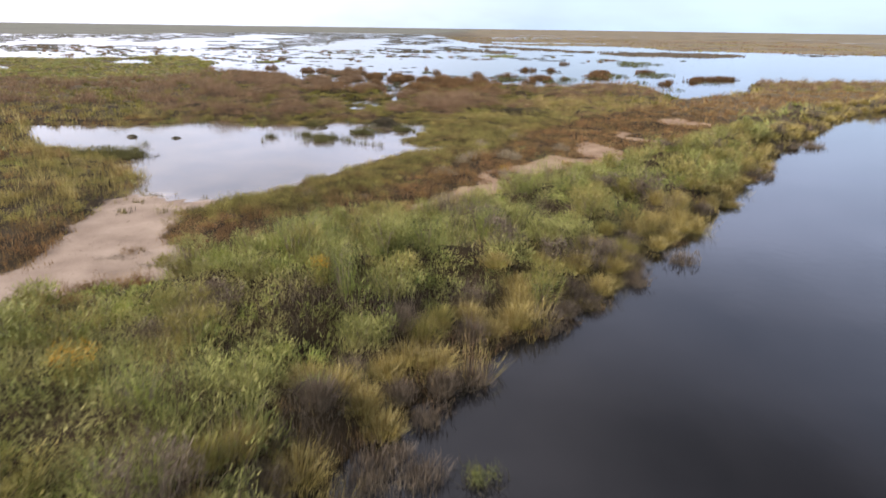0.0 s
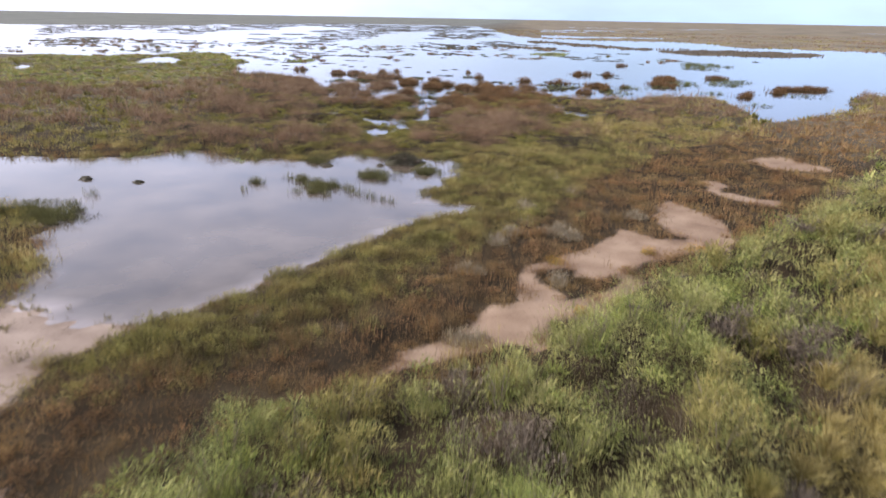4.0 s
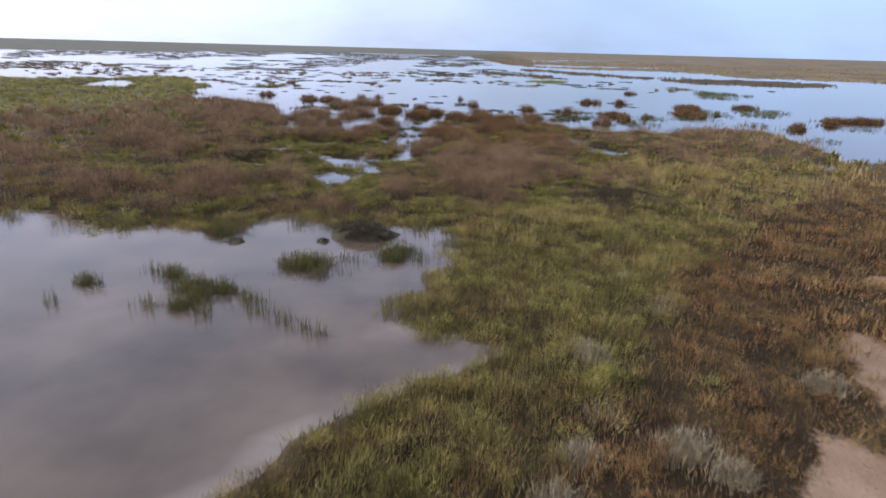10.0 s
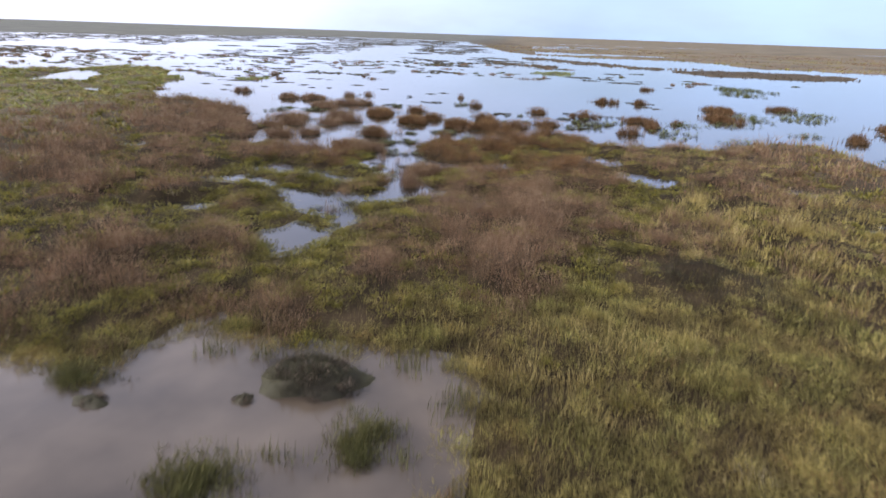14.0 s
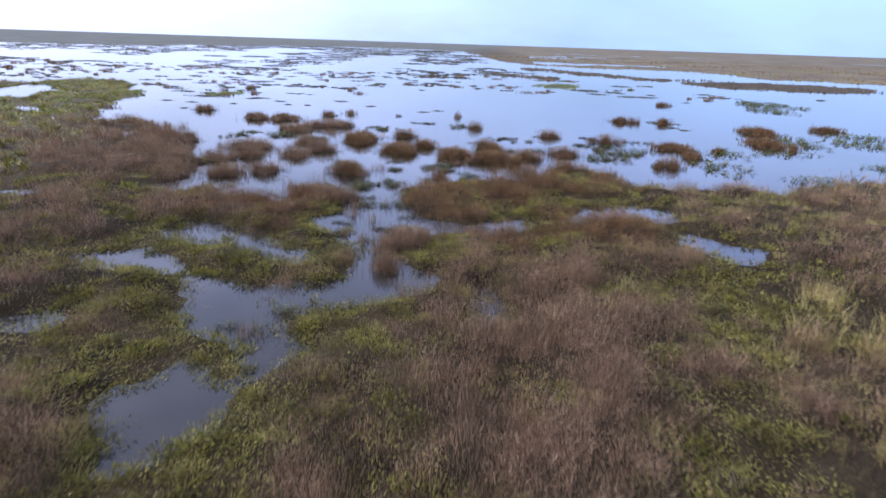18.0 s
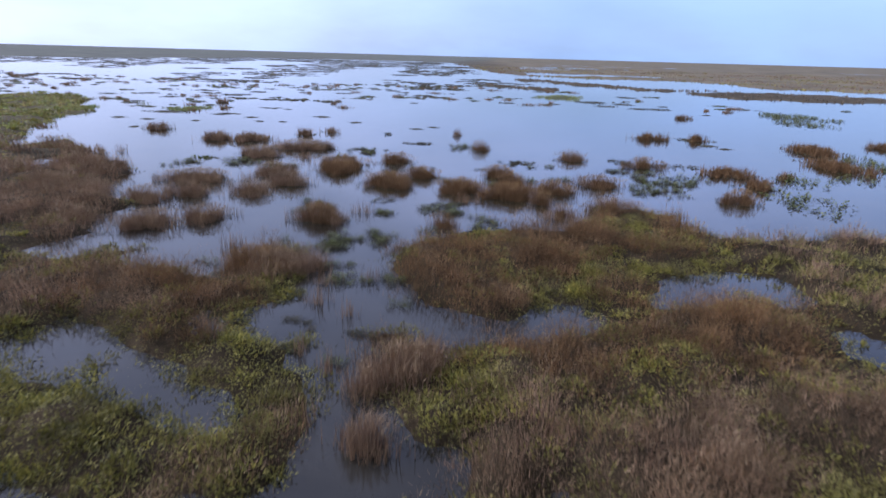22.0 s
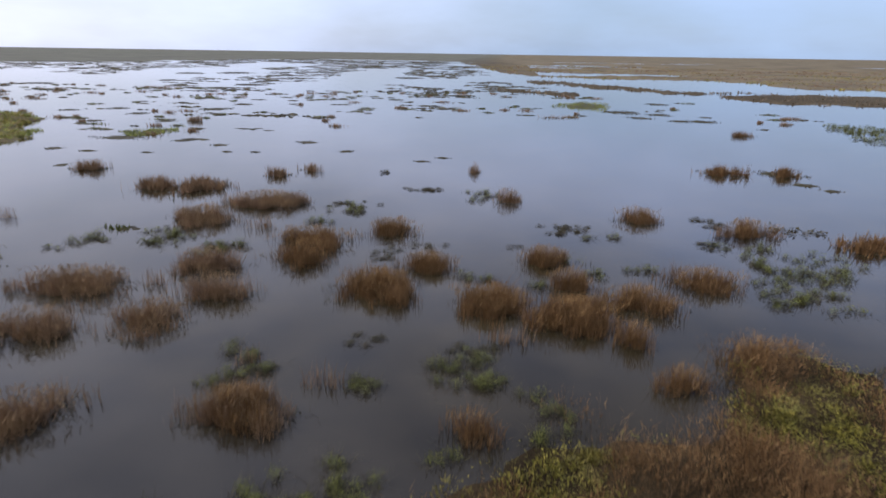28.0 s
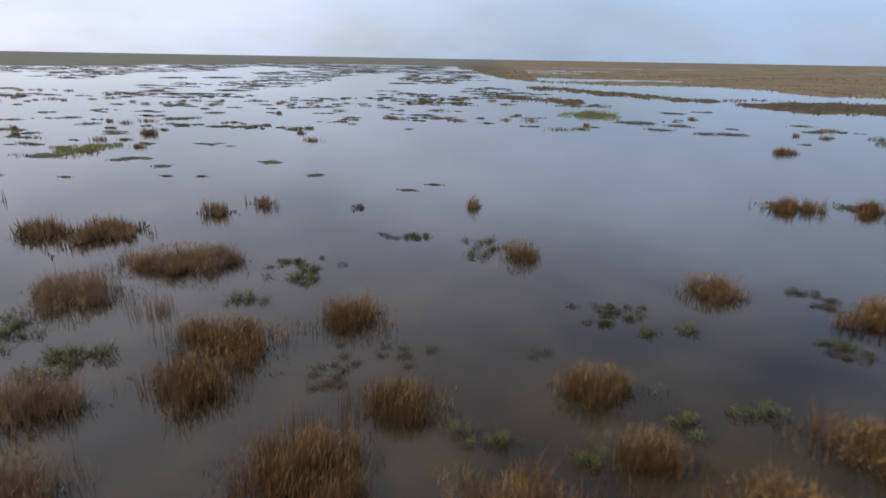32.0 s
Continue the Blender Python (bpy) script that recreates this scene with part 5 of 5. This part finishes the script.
def leafy_patch(x, y, rx, ry, near, label, group, dark=False):
    """Floating runners with tufts of small leaves."""
    ob = thing("water_plant_patch", x, y, label, "water plants", group)
    area = max(rx * ry * 3.1, 0.15)
    n = int(area * (1000, 400, 60)[near]) + 40
    if area > 3:
        n = int(n * 0.5)
    tufts = max(4, int(area * (6 if area < 3 else 3)))
    tx, ty = disc(tufts, rx, ry, 0.4)
    k = rng.integers(0, tufts, n)
    u, v = tx[k] + rng.normal(0, 0.085, n), ty[k] + rng.normal(0, 0.085, n)
    top = 0.10 if dark else 0.26
    part("leaf_sheaf", leaves(u, v, rng.random(n) * top * rng.uniform(0.5, 1.3, tufts)[k], np.full(n, (0.034, 0.06, 0.18)[near]) * rng.uniform(0.7, 1.4, n)), M_DARK if dark else M_WATERLEAF, ob)
    m = n // 3
    k = rng.integers(0, tufts, m)
    part("runner_mat", blades(tx[k] + rng.normal(0, 0.15, m), ty[k] + rng.normal(0, 0.15, m), np.full(m, -0.02), rng.uniform(0.05, top * 1.2, m), np.full(m, 0.014 * (1 + near)), (0, 0), False, 2.2),
         M_DARK, ob, "" if dark else "trailing dark stems")
    return ob


def mat_island(x, y, rx, ry, tall, mat, label, group, per=26):
    """A low floating island far out: a lumpy mat with short growth."""
    ob = thing("floating_mat", x, y, label, "floating vegetation", group)
    part("mat", mat_mound(rx, ry, 0.08), M_DARK, ob, kind="")
    n = int(np.clip(rx * ry * 3.1 * per, 30, 1500))
    u, v = disc(n, rx, ry, 0.3)
    part("growth", blades(u, v, np.full(n, -0.02), tall * rng.uniform(0.4, 1.2, n), np.full(n, 0.07), (0, 0), False, 0.6), mat, ob)
    return ob


def nearness(x, y):
    d = abs(x - spine(min(y, 86))) + max(0, y - 86) * 0.6
    return 0 if d < 8 else 1 if d < 22 else 2


for x, y, rx, ry in REED_A + REED_B + REED_C:
    reed_clump(x, y, rx, max(ry, 0.5 * rx), 0.80 + 0.1 * math.sin(x * 3), M_RUSSET if x > -15 else M_REED, nearness(x, y),
               "clump of orange-brown dry reeds standing in shallow water" if x > -15 else "clump of dark brown dry reeds standing in the lake", "reed clumps in the lake")
for x, y, rx, ry in RIGHT_REED_A:
    reed_clump(x, y, rx, max(ry, 0.5 * rx), 0.75, M_RUSSET, nearness(x, y), "small clump of orange-brown dry reeds far out in the lake", "reed clumps in the lake")
for x, y, rx, ry in RIGHT_LEAFY_A:
    leafy_patch(x, y, rx, max(ry, 0.45 * rx), nearness(x, y), "floating patch of dull green leafy water plants", "water plant patches")
for x, y, rx, ry in CREEK_REED_A:
    reed_clump(x, y, rx, max(ry, 0.5 * rx), 0.8, M_REED, nearness(x, y), "tall tussock of purple-brown dry reeds beside the creek", "reed clumps in the lake")
for x, y, rx, ry in SPARSE_A:
    stalk_patch(x, y, rx, max(ry, 0.5 * rx), 0.75, M_REED, "sparse tuft of thin dead reeds in open water", "sparse reed tufts")
for x, y, rx, ry in LEAFY_A + LEAFY_B + CREEK_LEAFY_A:
    leafy_patch(x, y, rx, max(ry, 0.45 * rx), nearness(x, y), "floating patch of yellow-green leafy water plants", "water plant patches")
for x, y, rx, ry in DARK_A:
    leafy_patch(x, y, rx, max(ry, 0.45 * rx), nearness(x, y), "dark half-submerged water weed just breaking the surface", "submerged weed patches", True)
for x, y, rx, ry in MAT_A + MAT_B + MAT_C:
    mat_island(x, y, rx * 1.15, min(max(ry, 0.4 * rx), 1.0 * rx), 0.12 + 0.001 * max(0, y - 110), M_DARK, "low dark floating mat of dead vegetation on open water", "floating mats")
for x, y, rx, ry in GREEN_A:
    mat_island(x, y, rx, ry, 0.3, M_BRIGHT, "yellow-green leafy islet with a dark rim in the lake", "grassy islets", 40)

for x, y, rx, ry in POND_STALKS:
    stalk_patch(x, y, rx, ry, 0.55, M_PONDREED, "sparse dark olive stalks standing in the pond", "stalks in the pond")
for x, y, rx, ry in PONDREED:
    reed_clump(x, y, rx * 1.1, max(ry * 1.1, 0.55 * rx), 0.42, M_PONDREED, nearness(x, y), "patch of short dark olive reeds standing in the pond", "reed patches in the pond")


# the heaped lodge and small humps in the pond
def hump(name, x, y, rx, ry, h, label, sticks):
    ob = thing(name, x, y, label, "mound", "")
    part("mound", mat_mound(rx, ry, h * 0.8), M_DARK, ob, kind="")
    k = max(4, int(rx * ry * 26))
    u, v = disc(k, rx * 0.8, ry * 0.8)
    part("stem_heap", puffs(u, v, h * 0.75 * (1 - np.clip((u / rx) ** 2 + (v / ry) ** 2, 0, 1)) - 0.05, rng.uniform(0.12, 0.24, k) * rx ** 0.5, rng.uniform(0.25, 0.5, k) * h, 120, 0.08 * rx ** 0.5, 0.09, 0.3), M_TWIG, ob, "piled grey-brown dead stems")
    n = sticks
    u, v = disc(n, rx * 0.95, ry * 0.95)
    z = h * (1 - np.clip((u / rx) ** 2 + (v / ry) ** 2, 0, 1) ** 1.1) - 0.05
    part("loose_litter", blades(u, v, z, rng.uniform(0.3, 1.0, n) * h * 0.5, np.full(n, 0.014), (0, 0), False, 2.0), M_DARK, ob, "loose dark dead stems")
    return ob


hump("muskrat_lodge", -5.1, 46.4, 1.25, 0.95, 0.55, "dark heaped lodge of dead reeds in the pond", 2200)
hump("mud_hump", -6.4, 45.4, 0.32, 0.22, 0.16, "small dark hump of mud and stems in the pond", 90)
hump("mud_hump", -9.7, 44.7, 0.5, 0.3, 0.18, "low dark hump of rotting reeds by the pond edge", 140)
hump("mud_hump", -21.6, 38.8, 0.5, 0.3, 0.2, "dark mud hump far out in the pond", 90)
hump("mud_hump", -18.4, 38.8, 0.35, 0.22, 0.16, "dark mud hump far out in the pond", 70)

# emergent plants along the channel
leafy_patch(2.9, 8.7, 0.45, 0.4, 0, "single leafy green plant standing in the dark channel", "")
for x, y, rx, ry in ((10, 19.3, 0.7, 0.35), (1.4, 8.6, 0.8, 0.6), (2.2, 10.1, 0.3, 0.3), (5, 14.2, 0.4, 0.3), (7.9, 17.4, 0.5, 0.3), (18.1, 32.4, 0.9, 0.5), (25.8, 41.9, 1.0, 0.6)):
    reed_clump(x, y, rx, ry, 0.4, M_TWIG, nearness(x, y), "thin grey-brown dead brush standing in the dark channel", "dead brush in the channel", False)


# ---- drooping tussocks along the channel's edge ----
def edge_tussock(x, y, z, r, tall, near, kind):
    mat, label = ((M_STRAW, "drooping straw-yellow grass tussock at the water's edge"), (M_OLIVE, "rounded olive-green tussock at the water's edge"),
                  (M_TWIG, "dead grey-brown tussock at the water's edge"))[kind]
    ob = thing("bank_tussock", x, y, label, "grass tussock", "tussocks along the channel", z)
    n = (420, 200, 90)[near]
    wide = (0.011, 0.02, 0.05)[near]
    a, q = rng.uniform(0, 2 * np.pi, n), rng.uniform(0.1, 1.0, n)
    part("blade_fan", blades(np.cos(a) * q * r * 0.45, np.sin(a) * q * r * 0.45, np.full(n, -0.04), tall * (1.05 - 0.45 * q) * rng.uniform(0.7, 1.15, n), np.full(n, wide),
                             (np.cos(a) * q * r / tall * 0.9, np.sin(a) * q * r / tall * 0.9), True, 0.45), mat, ob)
    part("crown_growth", puffs(np.zeros(3), rng.normal(0, 0.1, 3), np.full(3, 0.0), np.full(3, r * 0.85), np.full(3, tall * 0.72), n // 3, (0.11, 0.16, 0.3)[near], 0.07, 0.5), mat, ob)
    m = n // 4
    a = rng.uniform(0, 2 * np.pi, m)
    part("dead_skirt", blades(np.cos(a) * r * 0.8, np.sin(a) * r * 0.8, np.full(m, -0.05), tall * rng.uniform(0.15, 0.45, m), np.full(m, wide * 1.2), (np.cos(a) * 0.9, np.sin(a) * 0.9), False, 0.9),
         M_DARK, ob, "dark rotting leaves hanging to the water")
    return ob


r4 = np.random.default_rng(91)
cand = np.stack([r4.uniform(-2, 44, 9000), r4.uniform(4, 64, 9000)], 1)
F = sample(cand[:, 0], cand[:, 1])
cand, F = cand[(F[1] > -2.0) & (F[1] < 0.1)], F[:, (F[1] > -2.0) & (F[1] < 0.1)]
placed = []
for (x, y), ch in zip(cand, F[1]):
    gap = 0.48 + 0.011 * y
    if all((x - a) ** 2 + (y - b) ** 2 > gap * gap for a, b in placed) and len(placed) < 280:
        placed.append((x, y))
        f = sample(np.array([x]), np.array([y]))
        edge_tussock(x, y, float(max(height(f, np.array([x]), np.array([y]))[0], -0.05)), r4.uniform(0.45, 0.85), r4.uniform(0.45, 0.8), nearness(x, y), int(r4.choice([0, 0, 0, 0, 1, 2])) if ch < -0.5 else int(r4.choice([0, 0, 2])))


# ---- shrubs on the bank ----
def bank_shrub(x, y, z, r, tall, near, leaf_mat, label):
    ob = thing("bank_shrub", x, y, label, "shrub", "shrubs on the bank", z)
    k = 16 if near == 0 else 8
    a, q = rng.uniform(0, 2 * np.pi, k), rng.uniform(0.2, 1, k)
    part("stem_tuft", blades(np.cos(a) * 0.08, np.sin(a) * 0.08, np.full(k, -0.05), tall * rng.uniform(0.6, 0.95, k), np.full(k, 0.025), (np.cos(a) * q * r / tall, np.sin(a) * q * r / tall), True, 0.1),
         M_TWIG, ob, "thin grey-brown woody stems")
    n = int((800, 300, 90)[near] * (r / 0.6) ** 1.5)
    size = (0.045, 0.08, 0.17)[near]
    sprays = 14
    pa, pq, ph = rng.uniform(0, 2 * np.pi, sprays), np.sqrt(rng.random(sprays)) * 0.8, rng.uniform(0.35, 0.9, sprays)
    j = rng.integers(0, sprays, n)
    s = rng.normal(0, 0.26, (n, 3)) * r
    u, v = np.cos(pa[j]) * pq[j] * r + s[:, 0], np.sin(pa[j]) * pq[j] * r + s[:, 1]
    w = np.clip(tall * ph[j] * (1 - 0.35 * pq[j] ** 2) + s[:, 2], 0.02, tall * 1.15)
    if leaf_mat is M_BRIGHT:
        geo = leaves(u, v, w, size * 0.8 * rng.uniform(0.7, 1.5, n), 0.0)
    else:
        geo = puffs(np.cos(pa) * pq * r, np.sin(pa) * pq * r, tall * (ph - 0.3), np.full(sprays, r * 0.45), np.full(sprays, tall * 0.36), n // sprays + 4, size * 1.7, 0.13, 0.6)
    part("foliage", geo, leaf_mat, ob)
    m = n // 16
    j = rng.integers(0, sprays, m)
    part("shoot_growth", blades(np.cos(pa[j]) * pq[j] * r * 0.8 + rng.normal(0, 0.08, m), np.sin(pa[j]) * pq[j] * r * 0.8 + rng.normal(0, 0.08, m), np.full(m, 0.05), tall * rng.uniform(0.5, 0.95, m),
                          np.full(m, size * 0.22), (np.cos(pa[j]) * 0.2, np.sin(pa[j]) * 0.2), near == 0, 0.3), leaf_mat, ob)
    return ob


def shrub_at(x, y, r, tall, kind):
    f = sample(np.array([x]), np.array([y]))
    z = float(height(f, np.array([x]), np.array([y]))[0])
    mat, label = ((M_WEED, "grey-green feathery shrub on the channel bank"), (M_BRIGHT, "fresh green leafy shrub on the channel bank"),
                  (M_OLIVE, "olive green bushy weed on the channel bank"), (M_TWIG, "half-dead grey-brown shrub on the channel bank"))[kind]
    bank_shrub(x, y, z, r, tall, nearness(x, y), mat, label)


for x, y, r, tall, kind in ((0.1, 16.7, 0.9, 1.5, 1), (1.3, 17, 0.7, 1.3, 1), (-0.7, 17.6, 0.7, 1.2, 3), (-2.9, 19.8, 0.8, 1.2, 1), (-1.7, 20.2, 0.7, 1.1, 0), (3.2, 20, 0.8, 1.2, 3),
                            (2.1, 18.7, 0.8, 1.3, 0), (4.6, 21.2, 0.7, 1.1, 1), (-3.1, 14.2, 0.7, 1.0, 0), (0.8, 14.5, 0.8, 1.1, 2), (0.3, 12.2, 0.8, 1.0, 0)):
    shrub_at(x, y, r, tall, kind)
r2 = np.random.default_rng(41)
count = 0
while count < 150:
    y = r2.uniform(5, 52)
    x = r2.uniform(-12, 32)
    f = sample(np.array([x]), np.array([y]))[:, 0]
    if f[5] > 0.7 and f[0] > 0.5 and f[4] < -0.5 and abs(x - spine(y)) < 24 and r2.random() < 0.9:
        shrub_at(x, y, r2.uniform(0.45, 0.9), r2.uniform(0.8, 1.5), int(r2.choice([0, 0, 0, 1, 1, 2, 2, 3])))
        count += 1

# bleached tufts and golden cushions on the sand ridge
for x, y, rx in ((1.5, 25.3, 0.65), (4.3, 34.6, 0.6), (4.8, 34, 0.4), (1.8, 32.9, 0.5), (7.9, 37.4, 0.5), (2.3, 34, 0.4), (0.9, 29.8, 0.4), (4.1, 29.6, 0.4), (2.7, 37.8, 0.5)):
    f = sample(np.array([x]), np.array([y]))
    tuft = reed_clump(x, y, rx, rx * 0.8, 0.4, M_PALE, 0, "bleached pale tuft of dead grass among saltbush", "pale tufts", False)
    tuft.location.z = float(height(f, np.array([x]), np.array([y]))[0])
for x, y, rx in ((4.7, 27.4, 0.22), (9.6, 33.6, 0.55), (4.1, 31.3, 0.35), (-4.6, 9.4, 0.5), (-1.1, 13.9, 0.3), (7.7, 33, 0.3)):
    f = sample(np.array([x]), np.array([y]))
    z = float(height(f, np.array([x]), np.array([y]))[0])
    ob = thing("golden_cushion_plant", x, y, "low golden-orange flowering cushion plant on sand", "wild plant", "golden cushions", z)
    n = int(500 * rx + 120)
    u, v = disc(n, rx, rx * 0.8)
    part("blossom", leaves(u, v, rng.random(n) * 0.25 + 0.02 + (0.5 if y < 15 else 0), np.full(n, 0.05)), M_GOLD, ob)
    u, v = disc(n // 2, rx * 0.9, rx * 0.7)
    part("stem_tuft", blades(u, v, np.full(n // 2, -0.03), rng.uniform(0.1, 0.3, n // 2) + (0.5 if y < 15 else 0), np.full(n // 2, 0.012), (0, 0), False, 0.5), M_OLIVE, ob)

# scraps of litter strewn over the bare sand
r5 = np.random.default_rng(63)
lx, ly = r5.uniform(-14, 21, 60000), r5.uniform(10, 55, 60000)
F = sample(lx, ly)
bare = (F[4] > 0.05) & (r5.random(60000) < np.clip(0.35 + fbm(lx / 0.8, ly / 0.8, 131), 0.03, 1))
lx, ly, F = lx[bare], ly[bare], F[:, bare]
me = mesh_of("sand_litter", *blades(lx, ly, height(F, lx, ly) + 0.003, r5.uniform(0.01, 0.05, len(lx)), r5.uniform(0.015, 0.035, len(lx)), (0, 0), False, 3.0))
me.materials.append(M_TWIG)
tagged(new("sand_litter", me), "scraps of dead stems strewn over bare sand", "litter", kind="stuff")

# wrack lines: flattened dead stems left by high water on the bare sand
for x, y, rx, ry in ((-9.2, 17.4, 0.8, 0.3), (-7.6, 16.9, 0.7, 0.4), (-7.1, 17.8, 0.8, 0.3), (-5.9, 17.3, 0.6, 0.5)):
    f = sample(np.array([x]), np.array([y]))
    ob = thing("wrack_line", x, y, "thin line of flattened dead stems washed onto bare sand", "driftwood", "wrack on the sand", float(height(f, np.array([x]), np.array([y]))[0]))
    n = int(260 * rx)
    u, v = disc(n, rx, ry, 0.5)
    part("dead_stem_litter", blades(u, v + 0.1 * np.sin(u * 5), np.full(n, 0.004), rng.uniform(0.02, 0.09, n), np.full(n, 0.014), (0, 0), False, 3.5), M_TWIG, ob)
    m = n // 4
    u, v = disc(m, rx * 0.9, ry * 0.8, 0.5)
    part("dark_litter", blades(u, v + 0.1 * np.sin(u * 5), np.full(m, 0.004), rng.uniform(0.02, 0.08, m), np.full(m, 0.02), (0, 0), False, 3.0), M_DARK, ob, "dark rotten scraps")

def pads(cx, cy, rx, ry, h):
    """Low ragged pads of floating weed."""
    n, segs = len(cx), 9
    a = np.linspace(0, 2 * np.pi, segs, endpoint=False)[None, :] + r3.uniform(0, 0.5, (n, 1))
    k = r3.uniform(0.6, 1.25, (n, segs))
    rim = np.stack([cx[:, None] + np.cos(a) * rx[:, None] * k, cy[:, None] + np.sin(a) * ry[:, None] * k, np.full((n, segs), -0.02)], -1)
    top = np.stack([cx, cy, h], -1)[:, None]
    base = (np.arange(n) * (segs + 1))[:, None]
    j = np.arange(segs)
    tris = np.stack([np.broadcast_to(base, (n, segs)), base + 1 + j, base + 1 + (j + 1) % segs], -1).reshape(-1, 3)
    return np.concatenate([top, rim], 1).reshape(-1, 3), tris


# ---- mid lake: small drifts of weed and reed stubble between the larger clumps ----
r3 = np.random.default_rng(57)
n = 1150
y = 93 + 110 * r3.random(n) ** 0.8
x = r3.uniform(-150, 55, n)
open_water = (fields(x, y)[3] > 0.8) & ((y > 152) | (x < -20 - 0.15 * (y - 93)))
patchy = fbm(x / 9, y / 6, 511) + 0.22 * np.clip((-x - 10) / 25, -1.2, 1) + 0.25 * np.clip((y - 120) / 40, -1, 1) > 0.30
x, y = x[open_water & patchy], y[open_water & patchy]
for title, mat, label, lot, tall in (("drifting_weed_specks", M_DARK, "small dark drifts of dead weed on the open lake", slice(0, None, 3), 0.24),
                                     ("drifting_green_specks", M_WATERLEAF, "small drifts of dark green water weed on the open lake", slice(1, None, 3), 0.24),
                                     ("reed_stubble_specks", M_REED, "sparse brown reed stubble standing in the open lake", slice(2, None, 3), 0.42)):
    cx, cy = x[lot], y[lot]
    per = 70
    k = np.repeat(np.arange(len(cx)), per)
    size = r3.uniform(0.35, 1.4, len(cx))
    u, v = cx[k] + r3.normal(0, 0.6, len(k)) * size[k], cy[k] + r3.normal(0, 0.6, len(k)) * size[k] * 0.5
    geo = [blades(u, v, np.full(len(k), -0.02), tall * r3.uniform(0.4, 1.2, len(k)), r3.uniform(0.05, 0.11, len(k)), (0, 0), False, 0.9)]
    if mat is not M_REED:
        j = np.repeat(np.arange(len(cx)), 4)
        blade = geo[0]
        geo = [pads(cx[j] + r3.normal(0, 0.7, len(j)) * size[j], cy[j] + r3.normal(0, 0.3, len(j)) * size[j], size[j] * r3.uniform(0.3, 1.0, len(j)), size[j] * r3.uniform(0.2, 0.55, len(j)), r3.uniform(0.05, 0.14, len(j)))]
        if mat is M_WATERLEAF:
            geo.append(blade)
    pad_count = len(geo[0][1]) if mat is M_WATERLEAF else 0
    me = mesh_of(title, *join(geo))
    me.materials.append(mat)
    if pad_count:
        me.materials.append(M_DARK)
        me.polygons.foreach_set("material_index", (np.arange(len(me.polygons)) < pad_count).astype(np.int32))
    tagged(new(title, me), label, "vegetation", kind="stuff")

# ---- far lake: specks of growth too many to count ----
r3 = np.random.default_rng(77)
n = 5200
y = 145 + 545 * r3.random(n) ** 1.35
x = r3.uniform(-1.2, 0.8, n) * (y * 0.72)
open_water = fields(x, y)[3] > 3
patchy = fbm(x / (5 + y / 12), y / (3 + y / 22), 301) + 0.30 * np.clip((-x - 15) / 60, -0.7, 1) + 0.25 * np.clip((y - 220) / 150, 0, 1) - 0.35 * np.clip((190 - y) / 45, 0, 1) > 0.33
x, y = x[open_water & patchy], y[open_water & patchy]
n, per = len(x), 14
k = np.repeat(np.arange(n), per)
wide = r3.uniform(0.4, 1.6, n) * (0.5 + y / 200)
px, py = x[k] + r3.normal(0, 0.75, n * per) * wide[k], y[k] + r3.normal(0, 0.75, n * per) * wide[k] * 0.3
geo = blades(px, py, np.full(n * per, -0.02), r3.uniform(0.05, 0.16, n * per) * (0.7 + y[k] / 700), 0.3 + y[k] / 380, (0, 0), False, 1.2)
j = np.repeat(np.arange(n), 3)
geo = join([geo, pads(x[j] + r3.normal(0, 0.9, len(j)) * wide[j], y[j] + r3.normal(0, 0.4, len(j)) * wide[j], wide[j] * r3.uniform(0.4, 1.1, len(j)), wide[j] * r3.uniform(0.25, 0.6, len(j)), r3.uniform(0.08, 0.2, len(j)))])
me = mesh_of("distant_floating_weeds", *geo)
me.materials.append(M_DARK)
tagged(new("distant_floating_weeds", me), "countless dark specks of weed scattered over the far lake", "vegetation", kind="stuff")

# ---- far banks: coarse growth on the strips and the plain ----
n = 40000
y = 150 + 420 * r3.random(n) ** 1.5
x = r3.uniform(-40, 130, n) * (0.5 + y / 300)
f = fields(x, y)
keep = f[0] > 0.3
x, y, f = x[keep], y[keep], f[:, keep]
n = len(x)
h = r3.uniform(0.15, 0.5, n)
tinge = fbm(x / 45, y / 14, 431) + 0.25 * fbm(x / 6, y / 4, 432)
for title, where, mat, label in (("distant_reed_plain", (f[3] <= 0) & (tinge <= 0.1), M_REED, "broad brown reed plain beyond the lake"),
                                 ("distant_marsh_grass", (f[3] <= 0) & (tinge > 0.1), M_OLIVE, "broad olive-brown grass flats beyond the lake"),
                                 ("distant_reed_islands", f[3] > 0, M_TWIG, "long dark brown reed islands far out in the lake")):
    k = int(where.sum())
    me = mesh_of(title, *blades(x[where], y[where], np.full(k, 0.05), h[where], 0.35 + y[where] / 900, (0, 0), False, 0.5))
    me.materials.append(mat)
    tagged(new(title, me), label, "vegetation", kind="stuff")
